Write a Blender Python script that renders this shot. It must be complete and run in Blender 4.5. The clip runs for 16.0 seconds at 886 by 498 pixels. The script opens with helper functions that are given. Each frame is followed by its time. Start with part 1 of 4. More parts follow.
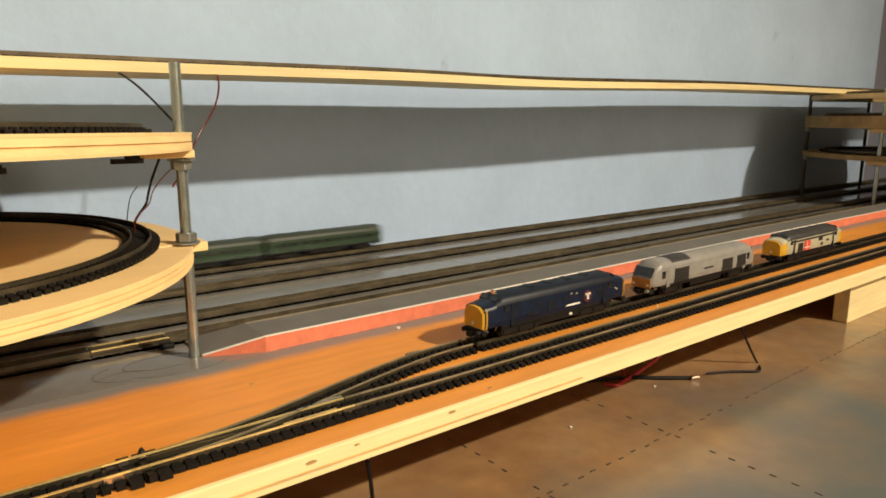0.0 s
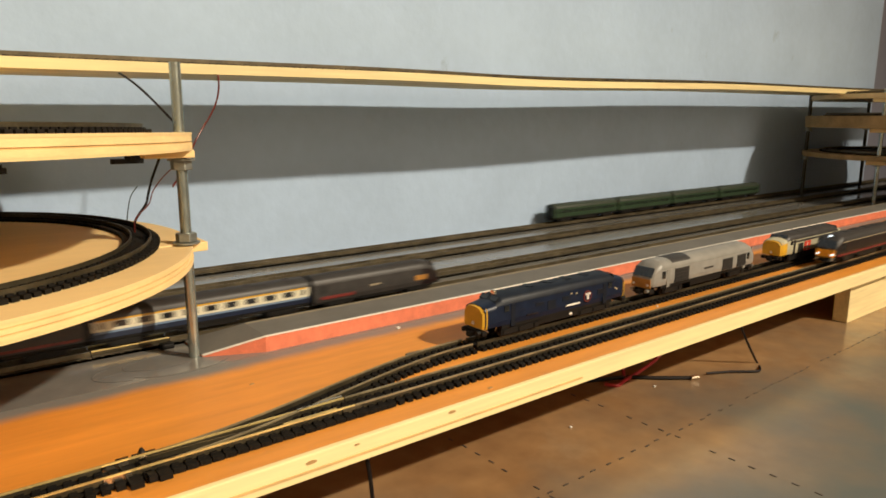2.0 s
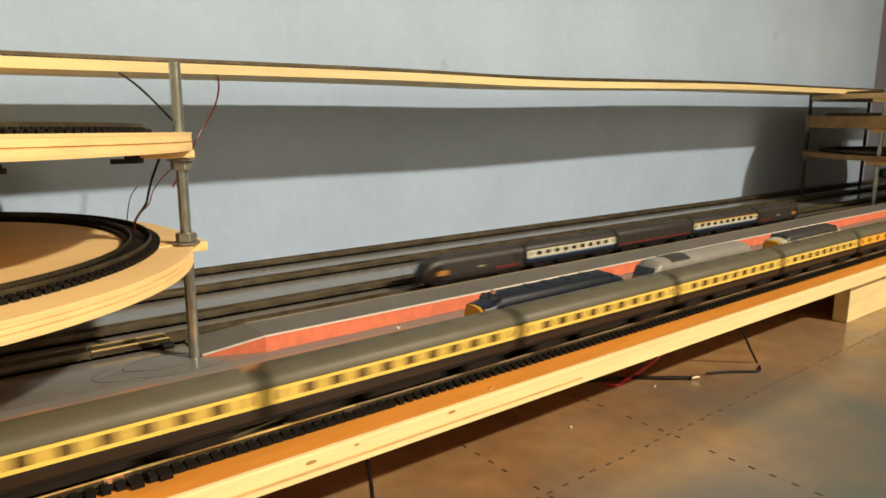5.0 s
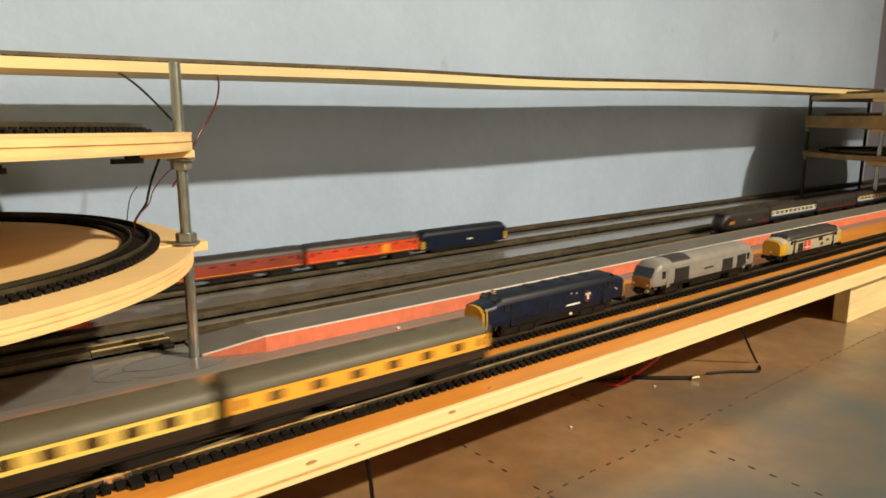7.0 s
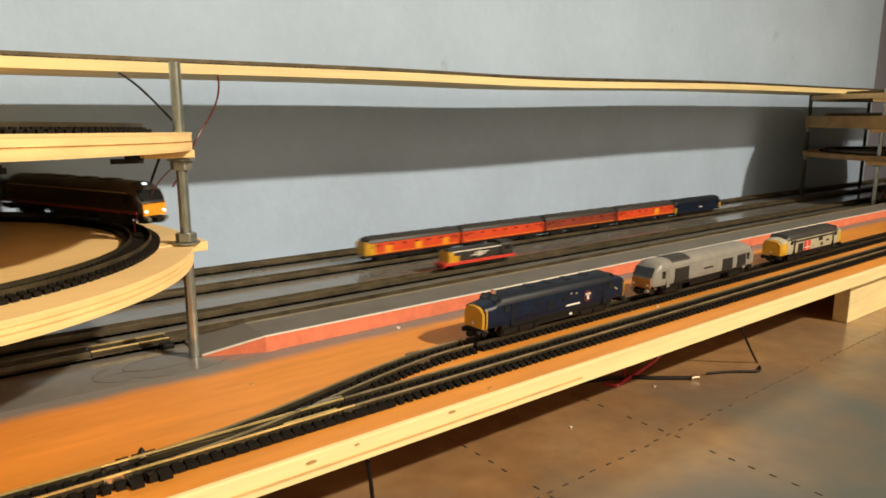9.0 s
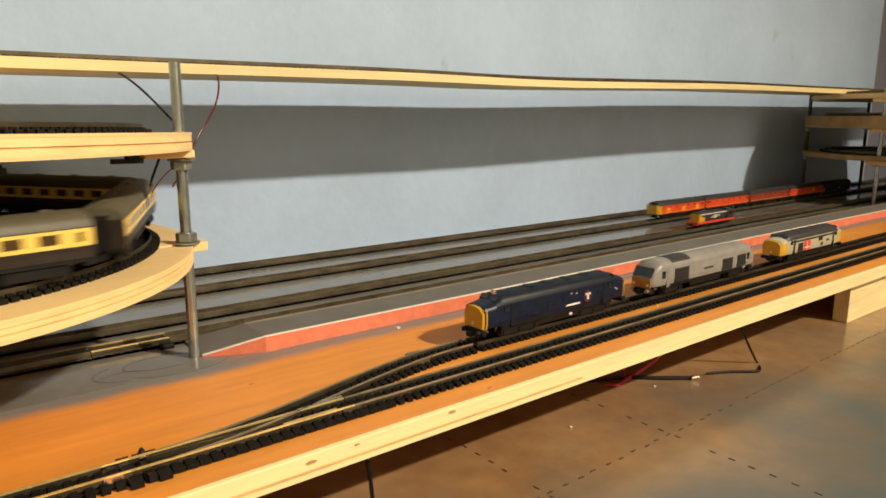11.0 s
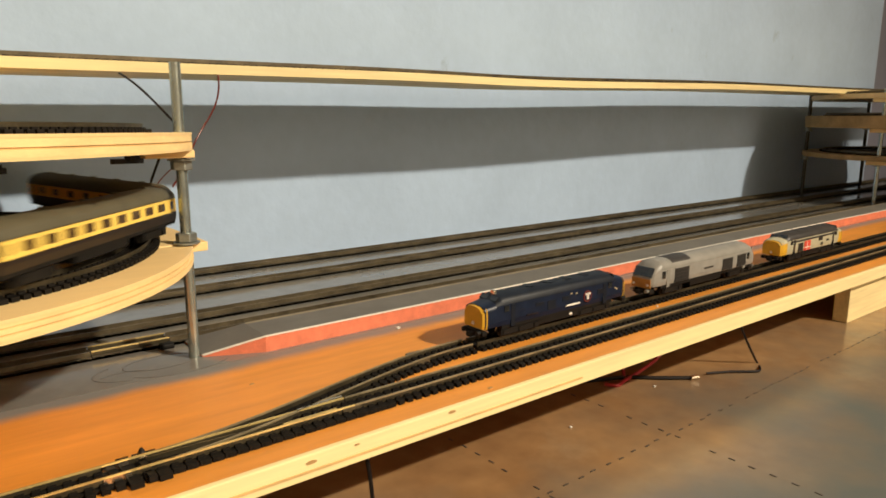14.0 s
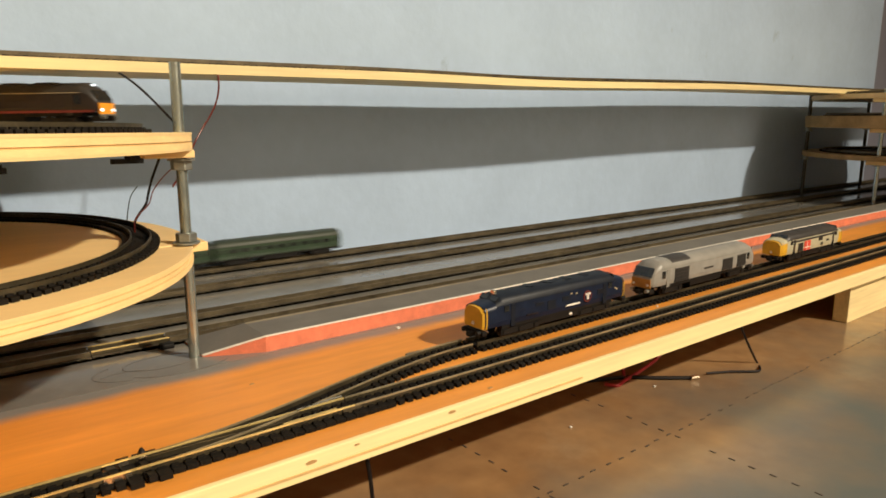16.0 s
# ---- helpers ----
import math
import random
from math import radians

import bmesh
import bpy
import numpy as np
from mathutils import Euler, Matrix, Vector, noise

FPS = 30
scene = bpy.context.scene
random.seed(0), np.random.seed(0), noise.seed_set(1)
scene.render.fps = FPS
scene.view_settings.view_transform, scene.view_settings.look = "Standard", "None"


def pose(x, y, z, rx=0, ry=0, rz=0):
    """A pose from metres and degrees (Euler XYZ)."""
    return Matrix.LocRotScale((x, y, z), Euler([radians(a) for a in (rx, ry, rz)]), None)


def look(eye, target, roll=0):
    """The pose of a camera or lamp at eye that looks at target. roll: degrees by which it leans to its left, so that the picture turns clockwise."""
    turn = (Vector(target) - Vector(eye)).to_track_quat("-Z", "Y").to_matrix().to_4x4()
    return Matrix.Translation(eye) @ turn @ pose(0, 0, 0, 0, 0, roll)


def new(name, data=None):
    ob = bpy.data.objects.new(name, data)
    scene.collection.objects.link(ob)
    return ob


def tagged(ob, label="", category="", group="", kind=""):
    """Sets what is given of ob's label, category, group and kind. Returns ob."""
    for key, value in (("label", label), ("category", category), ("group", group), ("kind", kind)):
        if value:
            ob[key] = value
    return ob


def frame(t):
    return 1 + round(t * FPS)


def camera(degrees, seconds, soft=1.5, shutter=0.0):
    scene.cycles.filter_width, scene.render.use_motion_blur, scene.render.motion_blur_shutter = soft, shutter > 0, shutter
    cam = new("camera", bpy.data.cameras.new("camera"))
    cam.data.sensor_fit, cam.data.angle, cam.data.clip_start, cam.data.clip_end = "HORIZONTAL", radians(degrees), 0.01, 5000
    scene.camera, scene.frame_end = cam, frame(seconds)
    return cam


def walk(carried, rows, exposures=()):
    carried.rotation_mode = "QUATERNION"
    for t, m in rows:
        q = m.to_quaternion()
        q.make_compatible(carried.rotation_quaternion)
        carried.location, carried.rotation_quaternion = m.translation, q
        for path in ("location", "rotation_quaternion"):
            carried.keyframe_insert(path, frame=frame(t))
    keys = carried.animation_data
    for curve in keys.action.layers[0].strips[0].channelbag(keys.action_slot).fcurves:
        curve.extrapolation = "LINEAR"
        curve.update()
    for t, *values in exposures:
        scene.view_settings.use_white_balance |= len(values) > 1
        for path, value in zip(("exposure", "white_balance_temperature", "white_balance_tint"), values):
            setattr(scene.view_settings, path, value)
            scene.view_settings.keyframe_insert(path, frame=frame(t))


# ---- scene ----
cam = camera(65.9, 16.0, soft=1.7, shutter=0.8)
EYE = (0.0, 0.0, 0.125)
AIM = (math.sin(radians(38.17)) * math.cos(radians(10.9)), math.cos(radians(38.17)) * math.cos(radians(10.9)), 0.125 - math.sin(radians(10.9)))
walk(cam, [(0.0, look(EYE, AIM, 0.155)), (16.0, look(EYE, AIM, 0.155))], exposures=[(0.0, 0.0), (16.0, 0.0)])

# ---- light ----
world = bpy.data.worlds.new("world")
scene.world = world
world.use_nodes = True
world.node_tree.nodes["Background"].inputs[0].default_value = (0.75, 0.85, 1.0, 1)
world.node_tree.nodes["Background"].inputs[1].default_value = 0.1


def lamp(name, where, target, energy, colour, size, size_y=None):
    data = bpy.data.lights.new(name, "AREA")
    data.energy, data.color, data.shape = energy, colour, "RECTANGLE" if size_y else "DISK"
    data.size = size
    if size_y:
        data.size_y = size_y
    ob = new(name, data)
    ob.matrix_world = look(where, target)
    return ob


lamp("ceiling_lamp_light", (1.15, -1.40, 1.45), (-0.45, -1.70, -0.05), 134.0, (1.0, 0.855, 0.645), 0.10)
# added soft fill from front right, lifts the shaded band; no window there
lamp("front_fill_light", (0.95, -2.30, 1.00), (0.25, 0.5, 0.1), 10.5, (1.0, 0.76, 0.52), 0.9, 0.9)
# added weak overhead fill for ambient, not a lamp of the room
lamp("overhead_fill_light", (0.3, -1.2, 2.25), (0.3, -1.2, 0.0), 1.5, (1.0, 0.82, 0.60), 0.9)


# ---- materials ----
def mat(name, base, rough=0.6, metal=0.0, var=0.15, scale=60.0, bump=0.1, bscale=300.0, dark=None, stretch=(1, 1, 1), spec=0.5, coat=0.0, dist=0.0004, island=False):
    """Two scales of colour variation and a fine relief."""
    m = bpy.data.materials.new(name)
    m.use_nodes = True
    nt = m.node_tree
    n, ln = nt.nodes, nt.links
    b = n["Principled BSDF"]
    b.inputs["Roughness"].default_value = rough
    b.inputs["Metallic"].default_value = metal
    b.inputs["Specular IOR Level"].default_value = spec
    b.inputs["Coat Weight"].default_value = coat
    co = n.new("ShaderNodeTexCoord")
    mp = n.new("ShaderNodeMapping")
    mp.inputs["Scale"].default_value = stretch
    ln.new(co.outputs["Object"], mp.inputs["Vector"])
    n1 = n.new("ShaderNodeTexNoise")
    n1.inputs["Scale"].default_value = scale
    n1.inputs["Detail"].default_value = 4
    n2 = n.new("ShaderNodeTexNoise")
    n2.inputs["Scale"].default_value = scale * 9
    n2.inputs["Detail"].default_value = 3
    for k in (n1, n2):
        ln.new(mp.outputs["Vector"], k.inputs["Vector"])
    add = n.new("ShaderNodeMath")
    add.operation = "MULTIPLY_ADD"
    add.inputs[1].default_value = 0.4
    ln.new(n2.outputs["Fac"], add.inputs[0])
    ln.new(n1.outputs["Fac"], add.inputs[2])
    src = add.outputs[0]
    if island:
        oi = n.new("ShaderNodeObjectInfo")
        a2 = n.new("ShaderNodeMath")
        a2.operation = "MULTIPLY_ADD"
        a2.inputs[1].default_value = 0.5
        ln.new(oi.outputs["Random"], a2.inputs[0])
        ln.new(src, a2.inputs[2])
        src = a2.outputs[0]
    ramp = n.new("ShaderNodeValToRGB")
    d = dark or tuple(c * (1 - 2.2 * var) for c in base)
    hi = tuple(min(1, c * (1 + 0.9 * var)) for c in base)
    ramp.color_ramp.elements[0].position = 0.42
    ramp.color_ramp.elements[1].position = 1.0
    ramp.color_ramp.elements[0].color = (*[max(0, c) for c in d], 1)
    ramp.color_ramp.elements[1].color = (*hi, 1)
    ln.new(src, ramp.inputs["Fac"])
    ln.new(ramp.outputs["Color"], b.inputs["Base Color"])
    if bump:
        n3 = n.new("ShaderNodeTexNoise")
        n3.inputs["Scale"].default_value = bscale
        n3.inputs["Detail"].default_value = 5
        ln.new(mp.outputs["Vector"], n3.inputs["Vector"])
        bp = n.new("ShaderNodeBump")
        bp.inputs["Strength"].default_value = bump
        bp.inputs["Distance"].default_value = dist
        ln.new(n3.outputs["Fac"], bp.inputs["Height"])
        ln.new(bp.outputs["Normal"], b.inputs["Normal"])
    return m


def glow(name, colour, strength):
    m = bpy.data.materials.new(name)
    m.use_nodes = True
    b = m.node_tree.nodes["Principled BSDF"]
    b.inputs["Base Color"].default_value = (*colour, 1)
    b.inputs["Emission Color"].default_value = (*colour, 1)
    b.inputs["Emission Strength"].default_value = strength
    return m


M = dict(
    wall=mat("blue_emulsion", (0.425, 0.558, 0.760), 0.85, var=0.045, scale=9, bump=0.4, bscale=60, dist=0.002),
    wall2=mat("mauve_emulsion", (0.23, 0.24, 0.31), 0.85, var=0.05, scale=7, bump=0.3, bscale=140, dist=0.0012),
    # unseen walls and floor, toned dark and warm to limit bounced light
    plaster=mat("unseen_wall_buff", (0.27, 0.235, 0.19), 0.9, var=0.05, scale=6),
    ceil=mat("ceiling_paint", (0.60, 0.55, 0.46), 0.9, var=0.04, scale=5),
    carpet=mat("room_floor_boards", (0.14, 0.10, 0.07), 0.6, var=0.2, scale=6),
    ply=mat("orange_plywood", (0.78, 0.305, 0.045), 0.42, var=0.16, scale=14, stretch=(0.25, 1.6, 1), bump=0.12, bscale=220),
    grey=mat("grey_board_paint", (0.196, 0.190, 0.175), 0.15, var=0.14, scale=13, spec=0.9, bump=0.08, bscale=120),
    pine=mat("pale_timber", (0.93, 0.74, 0.38), 0.55, var=0.14, scale=22, stretch=(0.12, 2, 2), bump=0.2, bscale=260),
    birch=mat("birch_ply_face", (0.86, 0.62, 0.29), 0.5, var=0.07, scale=16, stretch=(0.4, 1.5, 1), bump=0.1, bscale=260),
    veneer=mat("ply_edge_pale", (0.88, 0.64, 0.29), 0.6, var=0.08, scale=50, stretch=(1, 1, 4), bump=0.2),
    veneer2=mat("ply_edge_dark", (0.72, 0.45, 0.18), 0.65, var=0.14, scale=50, stretch=(1, 1, 4), bump=0.2),
    knot=mat("wood_knot", (0.50, 0.29, 0.11), 0.6, var=0.25, scale=200),
    table=mat("worn_vinyl", (0.29, 0.175, 0.08), 0.24, var=0.3, scale=7.5, dark=(0.16, 0.083, 0.037), bump=0.1, bscale=90),
    stitch=mat("vinyl_seam", (0.065, 0.047, 0.032), 0.7, var=0.2),
    sleeper=mat("black_sleeper", (0.008, 0.0065, 0.005), 0.75, spec=0.15, var=0.3, scale=120, island=True),
    oldsleeper=mat("dusty_sleeper", (0.080, 0.067, 0.044), 0.7, var=0.4, scale=60, bump=0.3),
    # rail heads with a gold glint painted in; the dull one is without it
    rail=mat("glinting_nickel_rail", (0.86, 0.64, 0.25), 0.22, metal=0.45, var=0.2, scale=70),
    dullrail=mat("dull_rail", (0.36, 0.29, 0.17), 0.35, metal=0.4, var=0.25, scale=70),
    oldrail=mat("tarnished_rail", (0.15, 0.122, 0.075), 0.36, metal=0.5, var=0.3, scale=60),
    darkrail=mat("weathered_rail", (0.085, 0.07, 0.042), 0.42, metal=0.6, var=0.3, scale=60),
    steel=mat("zinc_rod", (0.52, 0.58, 0.55), 0.24, metal=0.85, var=0.15, scale=150),
    nut=mat("zinc_nut", (0.36, 0.38, 0.35), 0.4, metal=0.7, var=0.2, scale=150),
    plattop=mat("printed_paving", (0.150, 0.140, 0.122), 0.6, var=0.1, scale=60, bump=0.1),
    brick=mat("printed_red_brick", (0.78, 0.21, 0.11), 0.6, var=0.12, scale=140, bump=0.1, bscale=900),
    white=mat("white_line", (0.80, 0.76, 0.68), 0.5, var=0.05),
    tanline=mat("faded_tan_line", (0.36, 0.30, 0.20), 0.6, var=0.15, scale=90),
    skyblue=mat("pale_blue_band", (0.16, 0.24, 0.36), 0.45, var=0.1, scale=100),
    black=mat("black_plastic", (0.008, 0.007, 0.006), 0.6, spec=0.25, var=0.2, scale=200),
    wheel=mat("blackened_wheel", (0.03, 0.027, 0.025), 0.5, metal=0.5, var=0.2),
    wireb=mat("black_wire", (0.012, 0.008, 0.007), 0.6, spec=0.2, var=0.2),
    wirer=mat("red_wire", (0.45, 0.035, 0.04), 0.4, var=0.1),
    wired=mat("dark_red_wire", (0.13, 0.015, 0.012), 0.4, var=0.2),
    solder=mat("tinned_end", (0.8, 0.7, 0.55), 0.25, metal=1.0, var=0.1),
    blue=mat("blue_loco_paint", (0.0075, 0.0145, 0.036), 0.38, spec=0.25, var=0.2, scale=150),
    bluer=mat("dark_blue_roof", (0.006, 0.010, 0.019), 0.5, spec=0.3, var=0.25, scale=150),
    silver=mat("silver_loco_paint", (0.31, 0.30, 0.275), 0.35, metal=0.15, var=0.08, scale=120),
    silverr=mat("silver_grey_roof", (0.25, 0.24, 0.215), 0.45, var=0.1, scale=120),
    pale=mat("pale_grey_paint", (0.46, 0.43, 0.30), 0.4, var=0.1, scale=120),
    dgrey=mat("dark_grey_roof", (0.034, 0.030, 0.028), 0.5, var=0.2, scale=150),
    grille=mat("grille_black", (0.02, 0.019, 0.018), 0.5, var=0.3, scale=900),
    glass=mat("dark_window", (0.015, 0.016, 0.018), 0.12, var=0.2),
    yellow=mat("warning_yellow", (0.66, 0.37, 0.025), 0.4, var=0.1, scale=150),
    amber=mat("amber_panel", (0.90, 0.36, 0.02), 0.4, var=0.1, scale=150),
    red=mat("red_paint", (0.66, 0.06, 0.03), 0.4, var=0.1, scale=150),
    vermilion=mat("mail_red_paint", (0.72, 0.075, 0.02), 0.42, var=0.12, scale=100),
    maroon=mat("maroon_paint", (0.018, 0.0105, 0.0095), 0.32, var=0.2, scale=150),
    cream=mat("cream_paint", (0.90, 0.63, 0.13), 0.42, var=0.06, scale=120),
    orange=mat("ochre_paint", (0.92, 0.43, 0.04), 0.42, var=0.06, scale=120),
    choc=mat("chocolate_paint", (0.020, 0.012, 0.008), 0.4, var=0.2, scale=120),
    coachroof=mat("grey_coach_roof", (0.095, 0.085, 0.052), 0.55, var=0.12, scale=90),
    green=mat("green_coach_paint", (0.030, 0.060, 0.030), 0.4, var=0.2, scale=100),
    greenr=mat("dark_green_roof", (0.034, 0.046, 0.029), 0.55, var=0.2, scale=100),
    offwhite=mat("off_white_band", (0.70, 0.66, 0.50), 0.45, var=0.06, scale=100),
    navy=mat("navy_coach_paint", (0.018, 0.028, 0.06), 0.4, var=0.2, scale=100),
    vanred=mat("faded_mail_red_paint", (0.30, 0.045, 0.022), 0.5, var=0.2, scale=100),
    # ply for the far decks, top deck's shade darkened into its colour
    shadedply=mat("shaded_far_ply", (0.42, 0.26, 0.10), 0.6, var=0.2, scale=40, bump=0.2),
    # dark copy of the zinc rod, corner shade put into the colour
    shadedsteel=mat("zinc_rod_in_shade", (0.10, 0.09, 0.075), 0.5, metal=0.8, var=0.2, scale=150),
    dimamber=mat("dull_amber_panel", (0.42, 0.19, 0.035), 0.45, var=0.2, scale=150),
    dullred=mat("dull_red_stripe", (0.17, 0.022, 0.017), 0.45, var=0.2, scale=120),
    brownglass=mat("brown_window", (0.085, 0.048, 0.016), 0.2, var=0.3, scale=200),
    lamp=glow("headlight_glow", (0.8, 0.92, 1.0), 2.2),
    pencil=mat("pencil_mark", (0.12, 0.115, 0.11), 0.7, var=0.1),
)


def two_tone(m, other):
    """Mixes a second colour into the vinyl: patchy, growing away from the boards."""
    n, ln = m.node_tree.nodes, m.node_tree.links
    b = n["Principled BSDF"]
    old = b.inputs["Base Color"].links[0].from_socket
    co = n.new("ShaderNodeTexCoord")
    sep = n.new("ShaderNodeSeparateXYZ")
    ln.new(co.outputs["Object"], sep.inputs[0])
    nz = n.new("ShaderNodeTexNoise")
    nz.inputs["Scale"].default_value = 9.0
    nz.inputs["Detail"].default_value = 5
    ln.new(co.outputs["Object"], nz.inputs["Vector"])
    a = n.new("ShaderNodeMath")
    a.operation = "MULTIPLY_ADD"
    a.inputs[1].default_value, a.inputs[2].default_value = -7.5, 1.2
    ln.new(sep.outputs["Y"], a.inputs[0])
    a2 = n.new("ShaderNodeMath")
    a2.operation = "MULTIPLY_ADD"
    a2.inputs[1].default_value = 2.4
    ln.new(nz.outputs["Fac"], a2.inputs[0])
    ln.new(a.outputs[0], a2.inputs[2])
    a3 = n.new("ShaderNodeMath")
    a3.operation = "SUBTRACT"
    a3.use_clamp = True
    a3.inputs[1].default_value = 0.60
    ln.new(a2.outputs[0], a3.inputs[0])
    mx = n.new("ShaderNodeMix")
    mx.data_type = "RGBA"
    ln.new(a3.outputs[0], mx.inputs[0])
    ln.new(old, mx.inputs[6])
    mx.inputs[7].default_value = (*other, 1)
    ln.new(mx.outputs[2], b.inputs["Base Color"])


def feather(m, other, y0, y1):
    """A sprayed paint edge: the second colour takes over, unevenly, between two lines."""
    n, ln = m.node_tree.nodes, m.node_tree.links
    b = n["Principled BSDF"]
    old = b.inputs["Base Color"].links[0].from_socket
    co = n.new("ShaderNodeTexCoord")
    sep = n.new("ShaderNodeSeparateXYZ")
    ln.new(co.outputs["Object"], sep.inputs[0])
    nz = n.new("ShaderNodeTexNoise")
    nz.inputs["Scale"].default_value = 45.0
    ln.new(co.outputs["Object"], nz.inputs["Vector"])
    a = n.new("ShaderNodeMath")
    a.operation = "MULTIPLY_ADD"
    a.inputs[1].default_value = 0.006
    ln.new(nz.outputs["Fac"], a.inputs[0])
    ln.new(sep.outputs["Y"], a.inputs[2])
    mr = n.new("ShaderNodeMapRange")
    mr.interpolation_type = "SMOOTHSTEP"
    mr.inputs[1].default_value, mr.inputs[2].default_value = y0 + 0.003, y1 + 0.003
    ln.new(a.outputs[0], mr.inputs[0])
    mx = n.new("ShaderNodeMix")
    mx.data_type = "RGBA"
    ln.new(mr.outputs[0], mx.inputs[0])
    ln.new(old, mx.inputs[6])
    mx.inputs[7].default_value = (*other, 1)
    ln.new(mx.outputs[2], b.inputs["Base Color"])


def scuffs(m, other, scale, low, high, amount):
    """Scattered small scuffs and specks of another tone."""
    n, ln = m.node_tree.nodes, m.node_tree.links
    b = n["Principled BSDF"]
    old = b.inputs["Base Color"].links[0].from_socket
    co = n.new("ShaderNodeTexCoord")
    nz = n.new("ShaderNodeTexNoise")
    nz.inputs["Scale"].default_value = scale
    nz.inputs["Detail"].default_value = 7
    nz.inputs["Roughness"].default_value = 0.65
    ln.new(co.outputs["Object"], nz.inputs["Vector"])
    mr = n.new("ShaderNodeMapRange")
    mr.inputs[1].default_value, mr.inputs[2].default_value, mr.inputs[4].default_value = low, high, amount
    ln.new(nz.outputs["Fac"], mr.inputs[0])
    mx = n.new("ShaderNodeMix")
    mx.data_type = "RGBA"
    ln.new(mr.outputs[0], mx.inputs[0])
    ln.new(old, mx.inputs[6])
    mx.inputs[7].default_value = (*other, 1)
    ln.new(mx.outputs[2], b.inputs["Base Color"])


scuffs(M["table"], (0.36, 0.25, 0.14), 16.0, 0.56, 0.74, 0.6)
scuffs(M["wall"], (0.20, 0.22, 0.25), 21.0, 0.66, 0.78, 0.55)
scuffs(M["oldsleeper"], (0.20, 0.15, 0.06), 55.0, 0.58, 0.72, 0.8)
scuffs(M["grey"], (0.09, 0.085, 0.075), 26.0, 0.60, 0.75, 0.6)
scuffs(M["ply"], (0.52, 0.19, 0.03), 30.0, 0.62, 0.78, 0.6)
feather(M["ply"], (0.196, 0.190, 0.175), 0.3165, 0.3285)
two_tone(M["table"], (0.112, 0.119, 0.107))


# ---- mesh helpers ----
def box(bm, x0, x1, y0, y1, z0, z1, bevel=0.0):
    made = bmesh.ops.create_cube(bm, size=1.0)["verts"]
    for v in made:
        v.co = Vector((x0 if v.co.x < 0 else x1, y0 if v.co.y < 0 else y1, z0 if v.co.z < 0 else z1))
    if bevel:
        edges = list({e for v in made for e in v.link_edges})
        bmesh.ops.bevel(bm, geom=edges, offset=bevel, segments=2, affect="EDGES", profile=0.6)
    return bm


def cyl(bm, centre, axis, r, depth, seg=16):
    m = Matrix.Translation(centre)
    if axis == "x":
        m = m @ Matrix.Rotation(math.pi / 2, 4, "Y")
    if axis == "y":
        m = m @ Matrix.Rotation(math.pi / 2, 4, "X")
    bmesh.ops.create_cone(bm, cap_ends=True, segments=seg, radius1=r, radius2=r, depth=depth, matrix=m)
    return bm


def boxes(*rows):
    bm = bmesh.new()
    for r in rows:
        box(bm, *r)
    return bm


def finish(name, bm, material, smooth=False):
    me = bpy.data.meshes.new(name)
    bm.normal_update()
    bm.to_mesh(me)
    bm.free()
    me.materials.append(material)
    if smooth:
        for p in me.polygons:
            p.use_smooth = True
        me.set_sharp_from_angle(angle=radians(40))
    return me


def part(name, bm, material, parent=None, label="", smooth=False):
    me = bm if isinstance(bm, bpy.types.Mesh) else finish(name, bm, material, smooth)
    ob = new(name, me)
    ob.parent = parent
    if label:
        ob["label"] = label
    return ob


def thing(name, label, category, at=None, group="", kind=""):
    ob = new(name)
    ob.empty_display_size = 0.01
    if at:
        ob.matrix_world = at
    return tagged(ob, label, category, group, kind)


def tube(points, r, seg=8, closed=False):
    """A round bar swept along points."""
    bm = bmesh.new()
    pts = [Vector(p) for p in points]
    rings = []
    for i, p in enumerate(pts):
        d = (pts[min(i + 1, len(pts) - 1)] - pts[max(i - 1, 0)]).normalized()
        a = d.cross(Vector((0, 0, 1))) if abs(d.z) < 0.95 else d.cross(Vector((1, 0, 0)))
        a.normalize()
        b = d.cross(a)
        rings.append([bm.verts.new(p + r * (math.cos(t) * a + math.sin(t) * b)) for t in (2 * math.pi * k / seg for k in range(seg))])
    for r0, r1 in zip(rings, rings[1:]):
        for k in range(seg):
            bm.faces.new((r0[k], r0[(k + 1) % seg], r1[(k + 1) % seg], r1[k]))
    bm.faces.new(rings[0])
    bm.faces.new(rings[-1][::-1])
    bmesh.ops.recalc_face_normals(bm, faces=bm.faces)
    return bm


def spline(points, n=8):
    """Catmull-Rom through the points."""
    p = [Vector(q) for q in points]
    p = [2 * p[0] - p[1]] + p + [2 * p[-1] - p[-2]]
    out = []
    for i in range(1, len(p) - 2):
        for k in range(n):
            t = k / n
            out.append(0.5 * (2 * p[i] + (p[i + 1] - p[i - 1]) * t + (2 * p[i - 1] - 5 * p[i] + 4 * p[i + 1] - p[i + 2]) * t * t + (3 * p[i] - p[i - 1] - 3 * p[i + 1] + p[i + 2]) * t ** 3))
    return out + [p[-2]]


